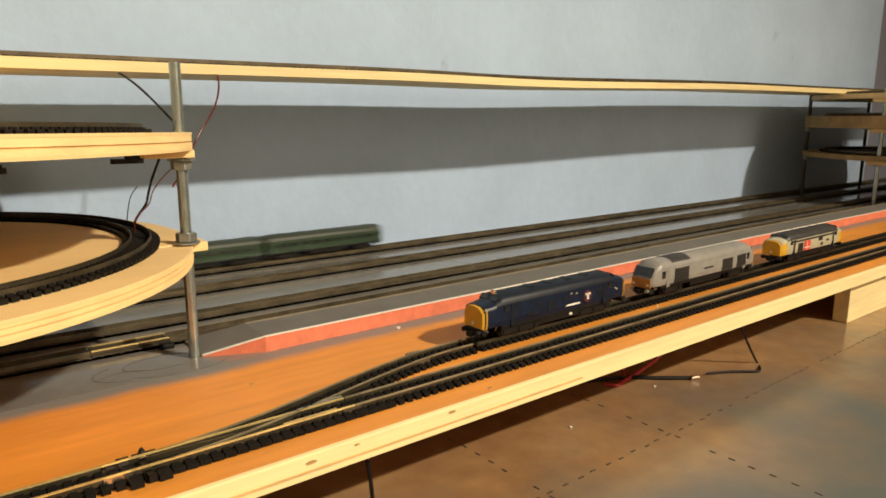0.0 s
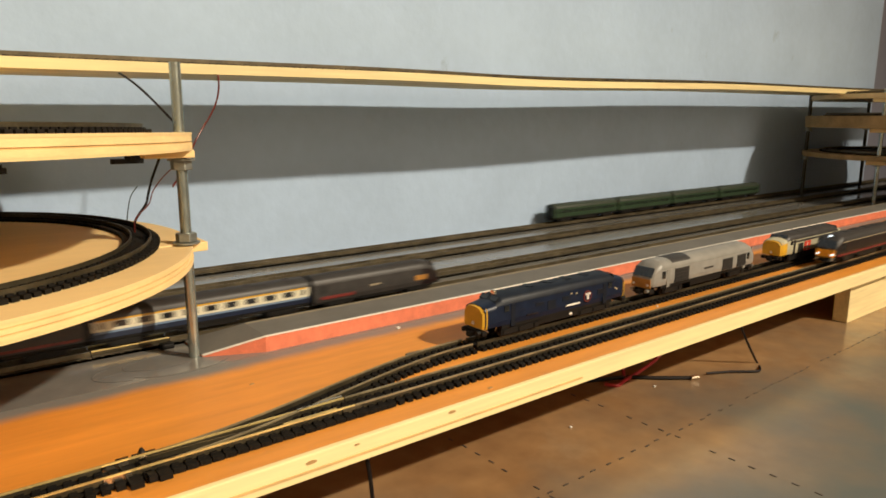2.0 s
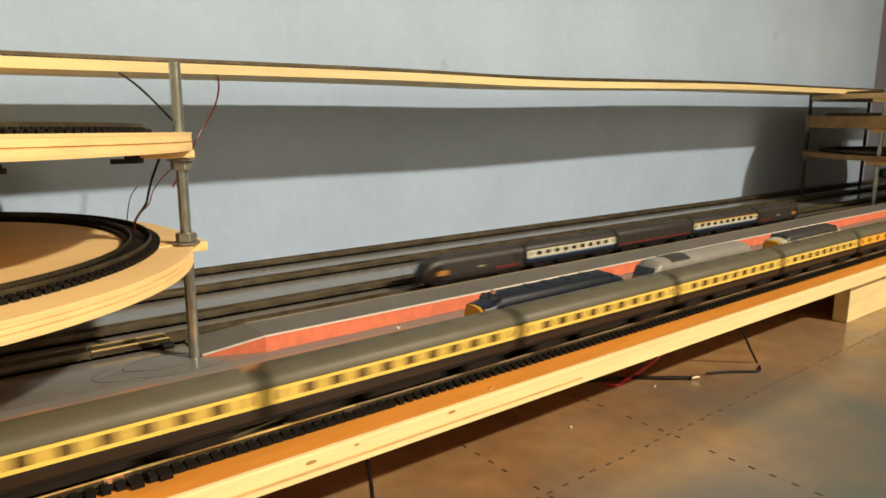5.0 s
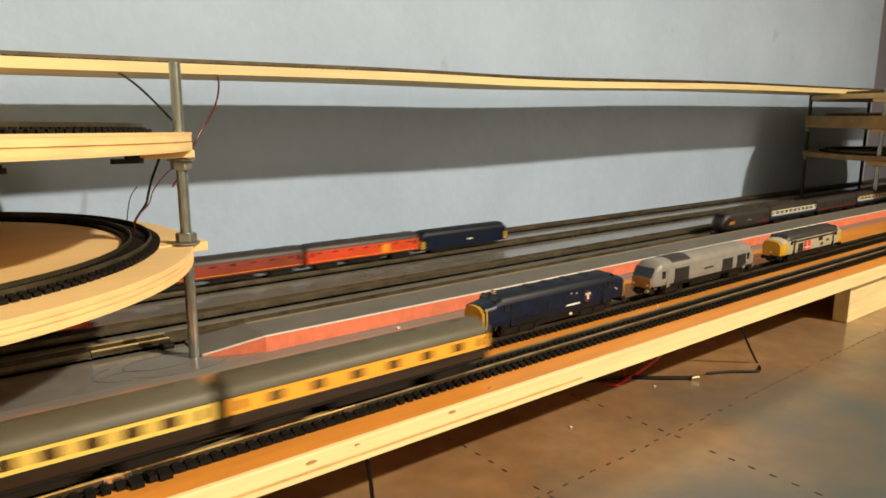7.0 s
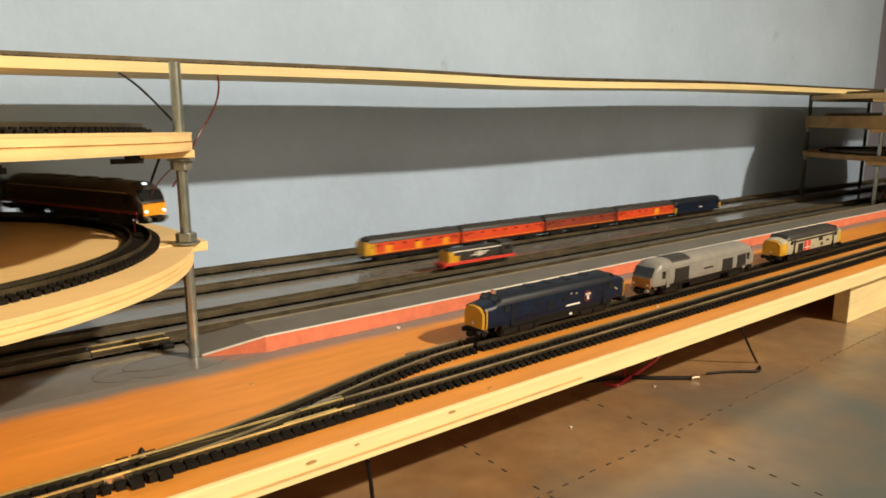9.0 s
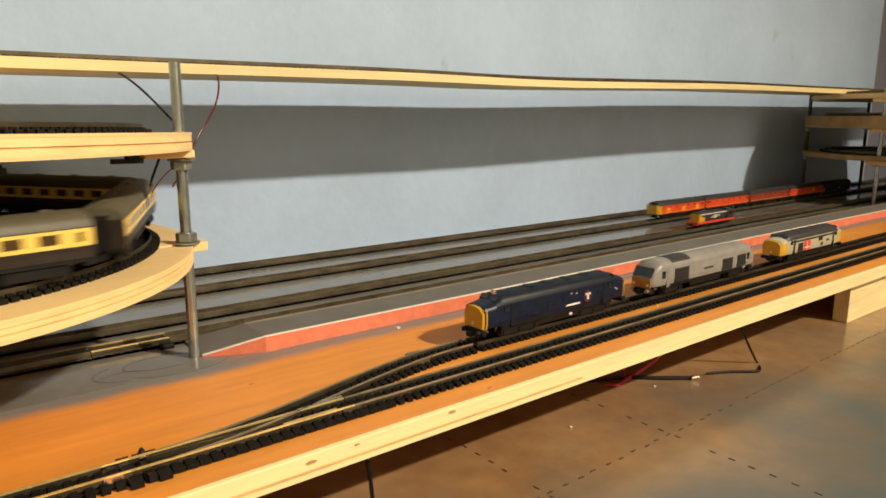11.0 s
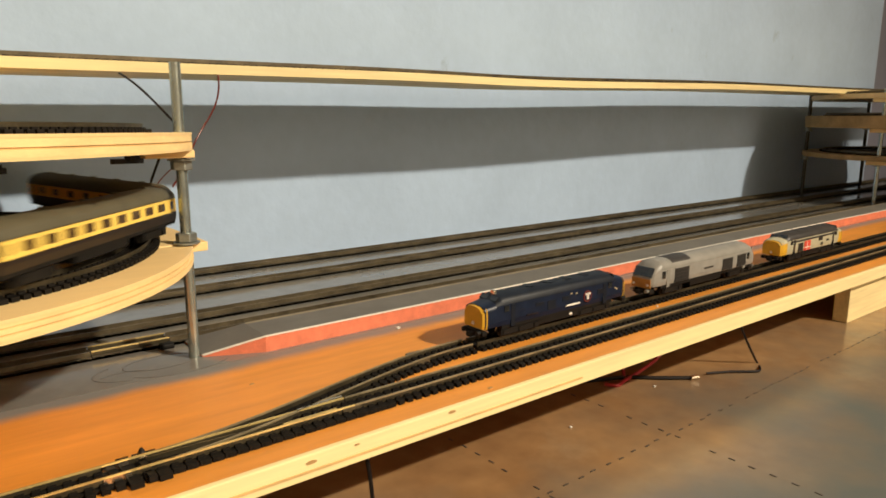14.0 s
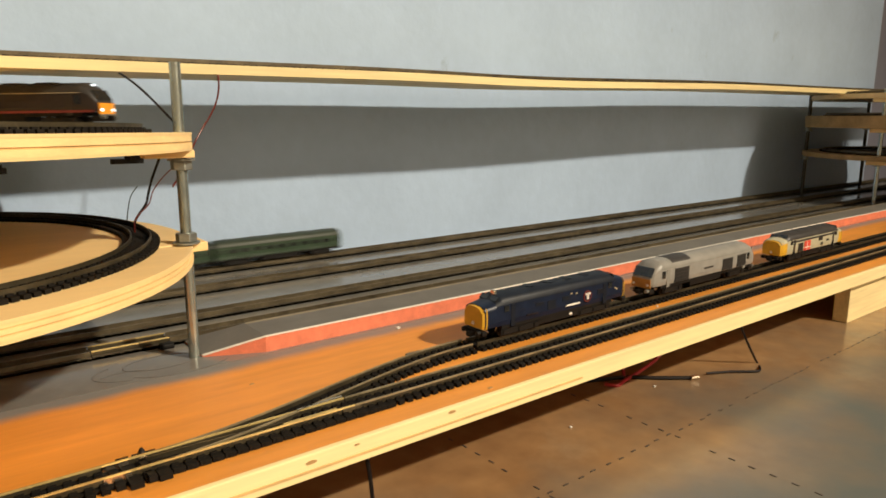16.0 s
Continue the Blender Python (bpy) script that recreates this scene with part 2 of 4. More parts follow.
def ribbon(points, half, z0, z1, side=0.0):
    """A bar of rectangular section along a level or climbing line; side shifts it to the left of the way."""
    bm = bmesh.new()
    pts = [Vector(p) for p in points]
    rings = []
    for i, p in enumerate(pts):
        d = pts[min(i + 1, len(pts) - 1)] - pts[max(i - 1, 0)]
        nrm = Vector((-d.y, d.x, 0)).normalized()
        c = p + nrm * side
        rings.append([bm.verts.new(c + nrm * s * half + Vector((0, 0, z))) for s, z in ((1, z0), (1, z1), (-1, z1), (-1, z0))])
    for r0, r1 in zip(rings, rings[1:]):
        for k in range(4):
            bm.faces.new((r0[k], r1[k], r1[(k + 1) % 4], r0[(k + 1) % 4]))
    bm.faces.new(rings[0][::-1])
    bm.faces.new(rings[-1])
    bmesh.ops.recalc_face_normals(bm, faces=bm.faces)
    return bm


def plate(outline, z0, z1):
    bm = bmesh.new()
    lo = [bm.verts.new((x, y, z0)) for x, y in outline]
    hi = [bm.verts.new((x, y, z1)) for x, y in outline]
    bm.faces.new(hi)
    bm.faces.new(lo[::-1])
    for k in range(len(lo)):
        bm.faces.new((lo[k], lo[(k + 1) % len(lo)], hi[(k + 1) % len(lo)], hi[k]))
    bmesh.ops.recalc_face_normals(bm, faces=bm.faces)
    return bm


# ---- the room and the boards ----
WALL_Y, CORNER_X, TABLE_Z = 0.566, 1.53, -0.046
FRONT, SPLIT = 0.2205, 0.3335


def setting(name, bm, material, label, category):
    return tagged(part(name, bm, material), label, category, kind="structure")


setting("wall_north", boxes((-1.6, CORNER_X, WALL_Y, WALL_Y + 0.12, TABLE_Z - 0.75, 2.3)), M["wall"], "pale blue emulsion-painted wall behind the railway", "wall")
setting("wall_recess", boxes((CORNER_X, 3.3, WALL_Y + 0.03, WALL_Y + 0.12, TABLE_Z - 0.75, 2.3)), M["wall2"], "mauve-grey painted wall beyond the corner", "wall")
# added walls out of view that close the room and shape its bounce
setting("wall_west", boxes((-1.72, -1.6, -2.6, WALL_Y + 0.12, -0.8, 2.3)), M["plaster"], "unseen end wall, buff tone to warm the bounced light", "wall")
setting("wall_east", boxes((3.3, 3.42, -2.6, WALL_Y + 0.12, -0.8, 2.3)), M["plaster"], "unseen far end wall, buff tone to warm the bounced light", "wall")
setting("wall_south", boxes((-1.6, 3.3, -2.72, -2.6, -0.8, 2.3)), M["plaster"], "unseen wall facing the railway, buff tone to warm the bounced light", "wall")
setting("ceiling", boxes((-1.72, 3.42, -2.72, WALL_Y + 0.12, 2.3, 2.4)), M["ceil"], "plain off-white ceiling", "ceiling")
setting("floor", boxes((-1.72, 3.42, -2.72, WALL_Y, -0.9, -0.8)), M["carpet"], "brown wooden room floor", "floor")
table = tagged(part("table", boxes((-1.5, 3.2, -0.12, WALL_Y - 0.004, TABLE_Z - 0.03, TABLE_Z)), M["table"]), "worn brown-grey vinyl-topped table under the railway boards", "table")
leg = finish("table_leg", boxes((-0.03, 0.03, -0.03, 0.03, -0.8, TABLE_Z - 0.03)), M["knot"])
for x in (-1.4, 0.9, 3.1):
    for y in (-0.05, 0.5):
        ob = part("table_leg", leg, None, table)
        ob.location = (x, y, 0)
# dashed seams of the vinyl: a square grid
seam = finish("seam", boxes((-0.0017, 0.0017, -0.00042, 0.00042, 0, 0.0003)), M["stitch"])
rng = random.Random(4)
G = 0.0985
for k in range(64):
    x = 0.02 + 0.0105 * k + rng.uniform(-0.001, 0.001)
    if rng.random() >= 0.06:
        ob = part("seam", seam, None, table)
        ob.location = (x, 0.198 + 0.004 * (x - 0.3) + rng.uniform(-0.0006, 0.0006), TABLE_Z)
for i in range(1, 3):
    x0 = 0.2165 + G * (i - 1)
    for k in range(26):
        y = 0.015 + 0.0105 * k
        if rng.random() < 0.12:
            continue
        ob = part("seam", seam, None, table)
        ob.matrix_local = pose(x0 + rng.uniform(-0.0006, 0.0006) + 0.01 * (0.2 - y), y, TABLE_Z, 0, 0, 90)
board = thing("baseboard", "plywood railway baseboard, bare orange front strip, grey-painted rear", "baseboard")
part("front_strip", boxes((-1.5, 3.2, FRONT, SPLIT, -0.008, 0.0)), M["ply"], board, "bare orange-toned plywood strip")
part("rear_panel", boxes((-1.5, 3.2, SPLIT + 0.0004, WALL_Y, -0.008, 0.0)), M["grey"], board, "grey-painted rear board")
part("front_batten", box(bmesh.new(), -1.5, 3.2, FRONT - 0.0032, FRONT - 0.0002, -0.0095, 0.0006, 0.0006), M["pine"], board, "pale timber edging strip")
part("edge_groove", boxes((0.05, 0.262, FRONT - 0.0036, FRONT - 0.003, -0.0066, -0.0056)), M["veneer2"], board)
for kx, kz, s in ((0.108, -0.0026, 0.0011), (0.128, -0.0016, 0.0006), (0.176, -0.0012, 0.0010), (0.06, -0.004, 0.0009)):
    bm = cyl(bmesh.new(), (0, 0, 0), "y", 1.0, 0.0008, 12)
    bmesh.ops.scale(bm, vec=(s * 2.0, 1, s * 0.6), verts=bm.verts)
    ob = part("knot", bm, M["knot"], board)
    ob.location = (kx, FRONT - 0.0032, kz)
for kx, ky, s in ((0.1185, 0.2975, 0.0009), (0.205, 0.2245, 0.0011)):
    bm = cyl(bmesh.new(), (0, 0, 0), "z", 1.0, 0.0008, 12)
    bmesh.ops.scale(bm, vec=(s * 1.4, s * 0.7, 1), verts=bm.verts)
    ob = part("knot", bm, M["knot"], board)
    ob.location = (kx, ky, 0)
for x0, x1 in ((0.615, 0.71), (1.45, 1.55), (-0.7, -0.6)):
    tagged(part("support_block", box(bmesh.new(), x0, x1, 0.2268, 0.239, TABLE_Z, -0.0082, 0.0008), M["pine"]), "pale timber block holding the baseboard above the table", "timber block", "support blocks")
for x0 in (-0.7, 0.2, 1.1, 2.0):
    tagged(part("cross_bearer", box(bmesh.new(), x0, x0 + 0.04, 0.40, 0.56, TABLE_Z, -0.0082, 0.0008), M["pine"]), "timber bearer under the rear of the baseboard", "timber bearer", "support blocks")

# ---- track ----
PITCH, SL_TOP, RAIL_TOP, GAUGE = 0.0047, 0.0018, 0.0044, 0.0047
sleeper_mesh = finish("sleeper", boxes((-0.00145, 0.00145, -0.009, 0.009, 0.0, SL_TOP), (-0.0013, 0.0013, -0.0062, -0.0034, SL_TOP, SL_TOP + 0.0008), (-0.0013, 0.0013, 0.0034, 0.0062, SL_TOP, SL_TOP + 0.0008)), M["sleeper"])


def resample(points, step):
    p = np.array([tuple(q) for q in points])
    s = np.concatenate([[0], np.cumsum(np.linalg.norm(np.diff(p, axis=0), axis=1))])
    at = np.arange(step / 2, s[-1], step)
    pos = np.stack([np.interp(at, s, p[:, k]) for k in range(3)], 1)
    nxt = np.stack([np.interp(at + step * 0.3, s, p[:, k]) for k in range(3)], 1)
    return [(Vector(a), math.atan2(b[1] - a[1], b[0] - a[0])) for a, b in zip(pos, nxt)]


def track(label, points, rail, single, old=False, first=-9.0, drop=0.0, pitch=None):
    """Rails along points, with sleepers as pieces where single, else in one mesh."""
    tr = thing("track", label, "model track")
    for side in (GAUGE, -GAUGE):
        part("rail", ribbon(points, 0.00030, SL_TOP, RAIL_TOP - drop, side), M["darkrail"] if rail in (M["rail"], M["dullrail"]) else rail, tr)
        if rail in (M["rail"], M["dullrail"]):
            part("rail_head", ribbon(points, 0.00036, RAIL_TOP - 0.0006, RAIL_TOP + 0.0001, side), rail, tr)
        part("web", ribbon(points, 0.0029 if old else 0.0021, 0.0, SL_TOP * (0.97 if old else 0.8), side), M["oldsleeper"] if old else M["sleeper"], tr)
    if old:
        part("ballast_strip", ribbon(points, 0.0076, 0.0, SL_TOP * 0.72), M["oldsleeper"], tr)
    spots = resample(points, pitch or PITCH)
    if single:
        for p, a in spots:
            if p.x < first:
                continue
            ob = part("sleeper", sleeper_mesh, None, tr)
            ob.matrix_local = Matrix.Translation(p) @ Matrix.Rotation(a, 4, "Z")
    else:
        bm = bmesh.new()
        for p, a in spots:
            made = bmesh.ops.create_cube(bm, size=1.0)["verts"]
            m = Matrix.Translation(p + Vector((0, 0, SL_TOP / 2))) @ Matrix.Rotation(a, 4, "Z") @ Matrix.Diagonal((0.0030, 0.0152 if old else 0.018, SL_TOP, 1))
            bmesh.ops.transform(bm, matrix=m, verts=made)
        ob = part("sleeper_bed", bm, M["oldsleeper"] if old else M["sleeper"], tr)
        tagged(ob, kind="stuff")
    return tr


LINE_F, LINE_L, LINE_A, LINE_B, LINE_C, LINE_D = 0.2435, 0.2735, 0.544, 0.487, 0.422, 0.386


def straight(y, x0, x1, n=40):
    return [(x0 + (x1 - x0) * k / n, y, 0) for k in range(n + 1)]


def loop_y(x):
    u = min(1, max(0, (x - 0.055) / (0.225 - 0.055)))
    return LINE_F + (LINE_L - LINE_F) * u * u * (3 - 2 * u)


# near length takes the glint-coloured heads, the rest the dull ones
track("front main track with black sleepers, glint put into the rail colour", straight(LINE_F, -0.06, 0.14, 12), M["rail"], True)
track("front main track with black sleepers and dull rails", straight(LINE_F, 0.1405, 1.5), M["dullrail"], True)
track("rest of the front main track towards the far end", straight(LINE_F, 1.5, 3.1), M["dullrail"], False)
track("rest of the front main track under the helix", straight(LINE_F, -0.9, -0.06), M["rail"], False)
track("curved turnout track joining the front main line", [(0.062 + 0.005 * k, loop_y(0.062 + 0.005 * k), 0.0) for k in range(35)], M["dullrail"], True, first=0.158, drop=0.0002)
timber_set = thing("turnout_timbers", "long black sleepers under the front turnout", "turnout sleepers")
for k in range(22):
    x = 0.0565 + PITCH * k
    part("timber", boxes((x - 0.00145, x + 0.00145, LINE_F - 0.0092, loop_y(x) + 0.0092, 0.0, SL_TOP - 0.0001)), M["sleeper"], timber_set)
track("passing loop track where the diesel engines stand", straight(LINE_L, 0.2352, 1.15), M["darkrail"], True)
for y, name in ((LINE_A, "rearmost"), (LINE_B, "second rear"), (LINE_C, "third rear")):
    track(f"{name} dusty brown track beside the wall side yard", straight(y, -1.2, 3.1, 4), M["oldrail"], False, True)
track("platform track with tarnished rails behind the platform", straight(LINE_D, 0.106, 3.1, 4), M["oldrail"], False, True)
# short length where the rails catch the light: glint as rail colour
track("platform track beside the helix rod, glint put into the rail colour", straight(LINE_D, 0.066, 0.1055, 4), M["rail"], False, True)
track("platform track running in under the helix", straight(LINE_D, -1.2, 0.0655, 4), M["oldrail"], False, True)

# turnout fittings on the front line
turn = thing("turnout_gear", "black turnout blades and tie-bar with a bright spring", "turnout gear")
part("tie_bar", boxes((0.0545, 0.0572, LINE_F - 0.0105, LINE_F + 0.0095, 0.0004, 0.0026)), M["black"], turn)
part("throw_pivot", box(bmesh.new(), 0.0535, 0.0580, LINE_F + 0.0062, LINE_F + 0.0098, 0.0, 0.0030, 0.0004), M["black"], turn)
bm = bmesh.new()
bmesh.ops.create_cone(bm, cap_ends=True, segments=10, radius1=0.0020, radius2=0.0005, depth=0.0030, matrix=Matrix.Translation((0.0568, LINE_F + 0.0080, 0.0040)))
part("lever", bm, M["black"], turn)
part("spring", tube([(0.0545 + 0.0002 * k, LINE_F + 0.0046 + 0.0005 * math.sin(k * 1.6), 0.0034) for k in range(18)], 0.0003, 5), M["solder"], turn)
for x in (0.0505, 0.0600):
    part("throw_timber", boxes((x - 0.0022, x + 0.0022, LINE_F - 0.0112, LINE_F + 0.0112, 0.0, 0.0022)), M["sleeper"], turn)
part("blade", ribbon([(0.057 + 0.004 * k, LINE_F + 0.0030 - 0.00002 * k * k, 0) for k in range(14)], 0.0003, SL_TOP, RAIL_TOP - 0.0008), M["darkrail"], turn)
part("blade", ribbon([(0.057 + 0.004 * k, loop_y(0.057 + 0.004 * k) - GAUGE + 0.001, 0) for k in range(10)], 0.0004, SL_TOP, RAIL_TOP - 0.0008), M["darkrail"], turn)
part("frog", ribbon([(0.118, LINE_F + 0.0052, 0), (0.126, LINE_F + 0.0060, 0), (0.140, LINE_F + 0.0068, 0)], 0.0007, SL_TOP, RAIL_TOP + 0.0001), M["solder"], turn)
part("check_rail", ribbon([(0.108, LINE_F - 0.0032, 0), (0.132, LINE_F - 0.0032, 0)], 0.0004, SL_TOP, RAIL_TOP), M["rail"], turn)
for x, y in ((0.0456, LINE_F - 0.0047), (0.0470, LINE_F + 0.0047), (0.199, LINE_L + 0.0047), (0.196, loop_y(0.196) - 0.0047), (0.1385, LINE_F - 0.0047)):
    tagged(part("rail_joiner", boxes((x - 0.0045, x + 0.0045, y - 0.0008, y + 0.0008, SL_TOP, RAIL_TOP - 0.0003)), M["solder"] if x < 0.05 else M["oldrail"]), "bright metal rail joiner on the track", "rail joiner", "rail joiners")
# buffer end of the platform track
stop = thing("buffer_block", "small dark block lying beside the platform track", "block")
part("body", box(bmesh.new(), 0.099, 0.106, LINE_D - 0.013, LINE_D - 0.007, 0, 0.003, 0.001), M["black"], stop)

# ---- platform ----
plat = thing("platform", "low model platform, grey paving, red brick face, white edge", "platform")
PF, PB, PZ = 0.3365, 0.3655, 0.0085
bm = bmesh.new()
sec = [(0.113, 0.3495, 0.381, 0.0006), (0.143, PF, 0.3655, PZ), (1.42, PF, PB, PZ), (1.46, PF + 0.01, PB, 0.0006)]
rows = [[bm.verts.new((x, y0, 0.0)), bm.verts.new((x, y0, z - 0.0002)), bm.verts.new((x, y1, z - 0.0002)), bm.verts.new((x, y1, 0.0))] for x, y0, y1, z in sec]
for a, b in zip(rows, rows[1:]):
    for k in range(3):
        bm.faces.new((a[k], b[k], b[k + 1], a[k + 1]))
bm.faces.new(rows[0][::-1])
bm.faces.new(rows[-1])
bmesh.ops.recalc_face_normals(bm, faces=bm.faces)
part("brick_face", bm, M["brick"], plat, "printed red brick platform wall")
for (xa, ya, yb, za), (xb, yc, yd, zb) in zip(sec, sec[1:]):
    bm = bmesh.new()
    lo = [bm.verts.new(v) for v in ((xa, ya + 0.0008, za), (xb, yc + 0.0008, zb), (xb, yd, zb), (xa, yb, za))]
    hi = [bm.verts.new(v.co + Vector((0, 0, 0.0006))) for v in lo]
    bm.faces.new(hi), bm.faces.new(lo[::-1])
    for k in range(4):
        bm.faces.new((lo[k], lo[(k + 1) % 4], hi[(k + 1) % 4], hi[k]))
    bmesh.ops.recalc_face_normals(bm, faces=bm.faces)
    part("paving", bm, M["plattop"], plat, "grey printed paving")
    bm = bmesh.new()
    lo = [bm.verts.new(v) for v in ((xa, ya - 0.0004, za), (xb, yc - 0.0004, zb), (xb, yc + 0.0007, zb), (xa, ya + 0.0007, za))]
    hi = [bm.verts.new(v.co + Vector((0, 0, 0.0007))) for v in lo]
    bm.faces.new(hi), bm.faces.new(lo[::-1])
    for k in range(4):
        bm.faces.new((lo[k], lo[(k + 1) % 4], hi[(k + 1) % 4], hi[k]))
    bmesh.ops.recalc_face_normals(bm, faces=bm.faces)
    part("edge_line", bm, M["white"], plat, "white platform edge")
part("rear_line", boxes((0.143, 1.42, PB - 0.0014, PB - 0.0004, PZ + 0.0006, PZ + 0.0009)), M["tanline"], plat, "faded tan line along the rear edge")
tagged(part("paper_scrap", boxes((0.2225, 0.2245, 0.327, 0.329, 0.0, 0.0008)), M["white"]), "tiny white scrap lying on the board by the platform", "scrap")

# ---- left helix ----
HC, HR, HLEFT = (-0.037, 0.405), 0.134, -0.303


def stadium(cx, cy, r, left, n=72, r2=None):
    r2 = r2 or r
    right = [(cx + r * math.cos(a), cy + r * math.sin(a)) for a in (math.pi * (k / n - 0.5) for k in range(n + 1))]
    far = [(left + r2 * math.cos(a), cy + r2 * math.sin(a)) for a in (math.pi * (k / 24 + 0.5) for k in range(25))]
    return right + far


def deck(label, cx, cy, r, left, z_top, layers, tilt=0.0):
    d = thing("helix_deck", label, "helix deck")
    z = z_top
    for k, (h, inset, m, name) in enumerate(layers):
        bm = plate(stadium(cx, cy, r - inset, left), z - h, z)
        for v in bm.verts:
            v.co.z += tilt * (0.36 - v.co.y)
        part(name, bm, M[m], d)
        z -= h
    return d


LOW_Z, MID_Z, TILT = 0.0605, 0.1172, 0.022


def mid_z(y):
    return MID_Z + TILT * (0.36 - y)


low = deck("lower helix deck of pale birch plywood on threaded rods", -0.036, 0.399, 0.156, HLEFT, LOW_Z,
           [(0.0012, 0, "birch", "top_veneer"), (0.0014, 0.0003, "veneer", "core_ply"), (0.0006, 0.0006, "veneer2", "core_ply"), (0.0016, 0.0001, "veneer", "core_ply"), (0.0006, 0.0006, "veneer2", "core_ply"), (0.0018, 0, "veneer", "core_ply"), (0.001, 0.0002, "birch", "bottom_veneer")])
mid = deck("middle helix deck of pale birch plywood on threaded rods", -0.035, 0.399, 0.158, HLEFT, MID_Z,
           [(0.0012, 0, "birch", "top_veneer"), (0.003, 0.0002, "veneer", "core_ply"), (0.0008, 0.0008, "veneer2", "core_ply"), (0.0026, 0.0001, "veneer", "core_ply"), (0.001, 0.0002, "birch", "bottom_veneer")], TILT)
part("tab", box(bmesh.new(), 0.095, 0.1205, 0.352, 0.368, LOW_Z - 0.0042, LOW_Z + 0.0006, 0.0006), M["veneer"], low, "pale plywood joining tab")
part("tab", box(bmesh.new(), 0.090, 0.1135, 0.342, 0.360, MID_Z - 0.0120, MID_Z - 0.0082, 0.0006), M["veneer"], mid, "pale plywood joining tab")


def helix_line(z, dz, left=HLEFT):
    """Track line on one deck, from the rear straight round the end to the front straight."""
    pts = [(left + (HC[0] - left) * k / 12, HC[1] + HR, z) for k in range(12)]
    pts += [(HC[0] + HR * math.sin(a), HC[1] + HR * math.cos(a), z + dz * a / math.pi) for a in (math.pi * k / 60 for k in range(61))]
    return pts + [(HC[0] + (left - HC[0]) * k / 12, HC[1] - HR, z + dz) for k in range(1, 13)]


track("curved black-sleepered track on the lower helix deck", helix_line(LOW_Z, 0.0), M["darkrail"], True, pitch=0.0039)
track("curved black-sleepered track on the middle helix deck", [(x, y, mid_z(y)) for x, y, z in helix_line(MID_Z, 0.0)], M["darkrail"], True, pitch=0.0039)


def rod(x, y, z1, nuts=(), r=0.0029, m="steel"):
    t = thing("threaded_rod", "zinc-plated threaded rod standing on the baseboard", "threaded rod", pose(x, y, 0), "helix rods")
    bm = cyl(bmesh.new(), (0, 0, z1 / 2), "z", r * 0.95, z1, 20)
    part("core", bm, M[m], t, smooth=True)
    pts = [(r * 0.96 * math.cos(a), r * 0.96 * math.sin(a), 0.0005 + a / (2 * math.pi) * 0.00125) for a in (2 * math.pi * k / 10 for k in range(int(10 * (z1 - 0.001) / 0.00125)))]
    part("thread", tube(pts, 0.00010, 4), M[m], t)
    for z in nuts:
        bm = bmesh.new()
        bmesh.ops.create_cone(bm, cap_ends=True, segments=6, radius1=0.0054, radius2=0.0054, depth=0.0044, matrix=Matrix.Translation((0, 0, z)))
        bmesh.ops.bevel(bm, geom=bm.edges[:], offset=0.0004, segments=1, affect="EDGES")
        part("nut", bm, M["nut"], t)
        part("washer", cyl(bmesh.new(), (0, 0, z - 0.0028 if z != 0.101 else z + 0.0028), "z", 0.0066, 0.0009, 20), M["nut"], t)
    return t


rod(0.1097, 0.3522, 0.1512, (0.0645, 0.101))
for x, y in ((-0.45, 0.255), (-0.45, 0.545), (-0.16, 0.555)):
    rod(x, y, 0.1512, (0.0645, 0.101))
for x, y in ((0.022, 0.262), (0.072, 0.292)):
    t = thing("screw", "small dark screw head under the middle helix deck", "screw", pose(x, y, MID_Z - 0.0086), "deck screws")
    part("head", cyl(bmesh.new(), (0, 0, 0), "z", 0.0030, 0.0022, 12), M["black"], t)
    part("terminal", boxes((-0.008, 0.004, -0.001, 0.001, -0.002, 0.0)), M["black"], t)

# ---- top shelf along the wall, bowed and climbing slightly ----
SH_F, SH_R = 0.449, 0.530
shelf_line = spline([(-1.2, 0, 0.141), (-0.3, 0, 0.1480), (0.075, 0, 0.1498), (0.31, 0, 0.1517), (0.50, 0, 0.1517), (0.8, 0, 0.1577), (1.13, 0, 0.1600), (1.50, 0, 0.163)], 10)
shelf = thing("upper_shelf", "long narrow pale timber track shelf along the wall", "shelf")
mid_y = (SH_F + SH_R) / 2
n_line = len(shelf_line)
for a, b in ((0, n_line * 2 // 5), (n_line * 2 // 5, n_line - 12), (n_line - 12, n_line - 1)):
    part("plank", ribbon([(p.x, mid_y, p.z) for p in shelf_line[a:b + 1]], (SH_R - SH_F) / 2, 0.0014, 0.0076), M["pine"], shelf, "pale timber plank")
track("single dark track along the upper shelf", [(p.x, SH_F + 0.025, p.z + 0.0076) for p in shelf_line], M["oldrail"], False)

# ---- right helix, in the corner ----
RX, RY = 1.245, 0.362
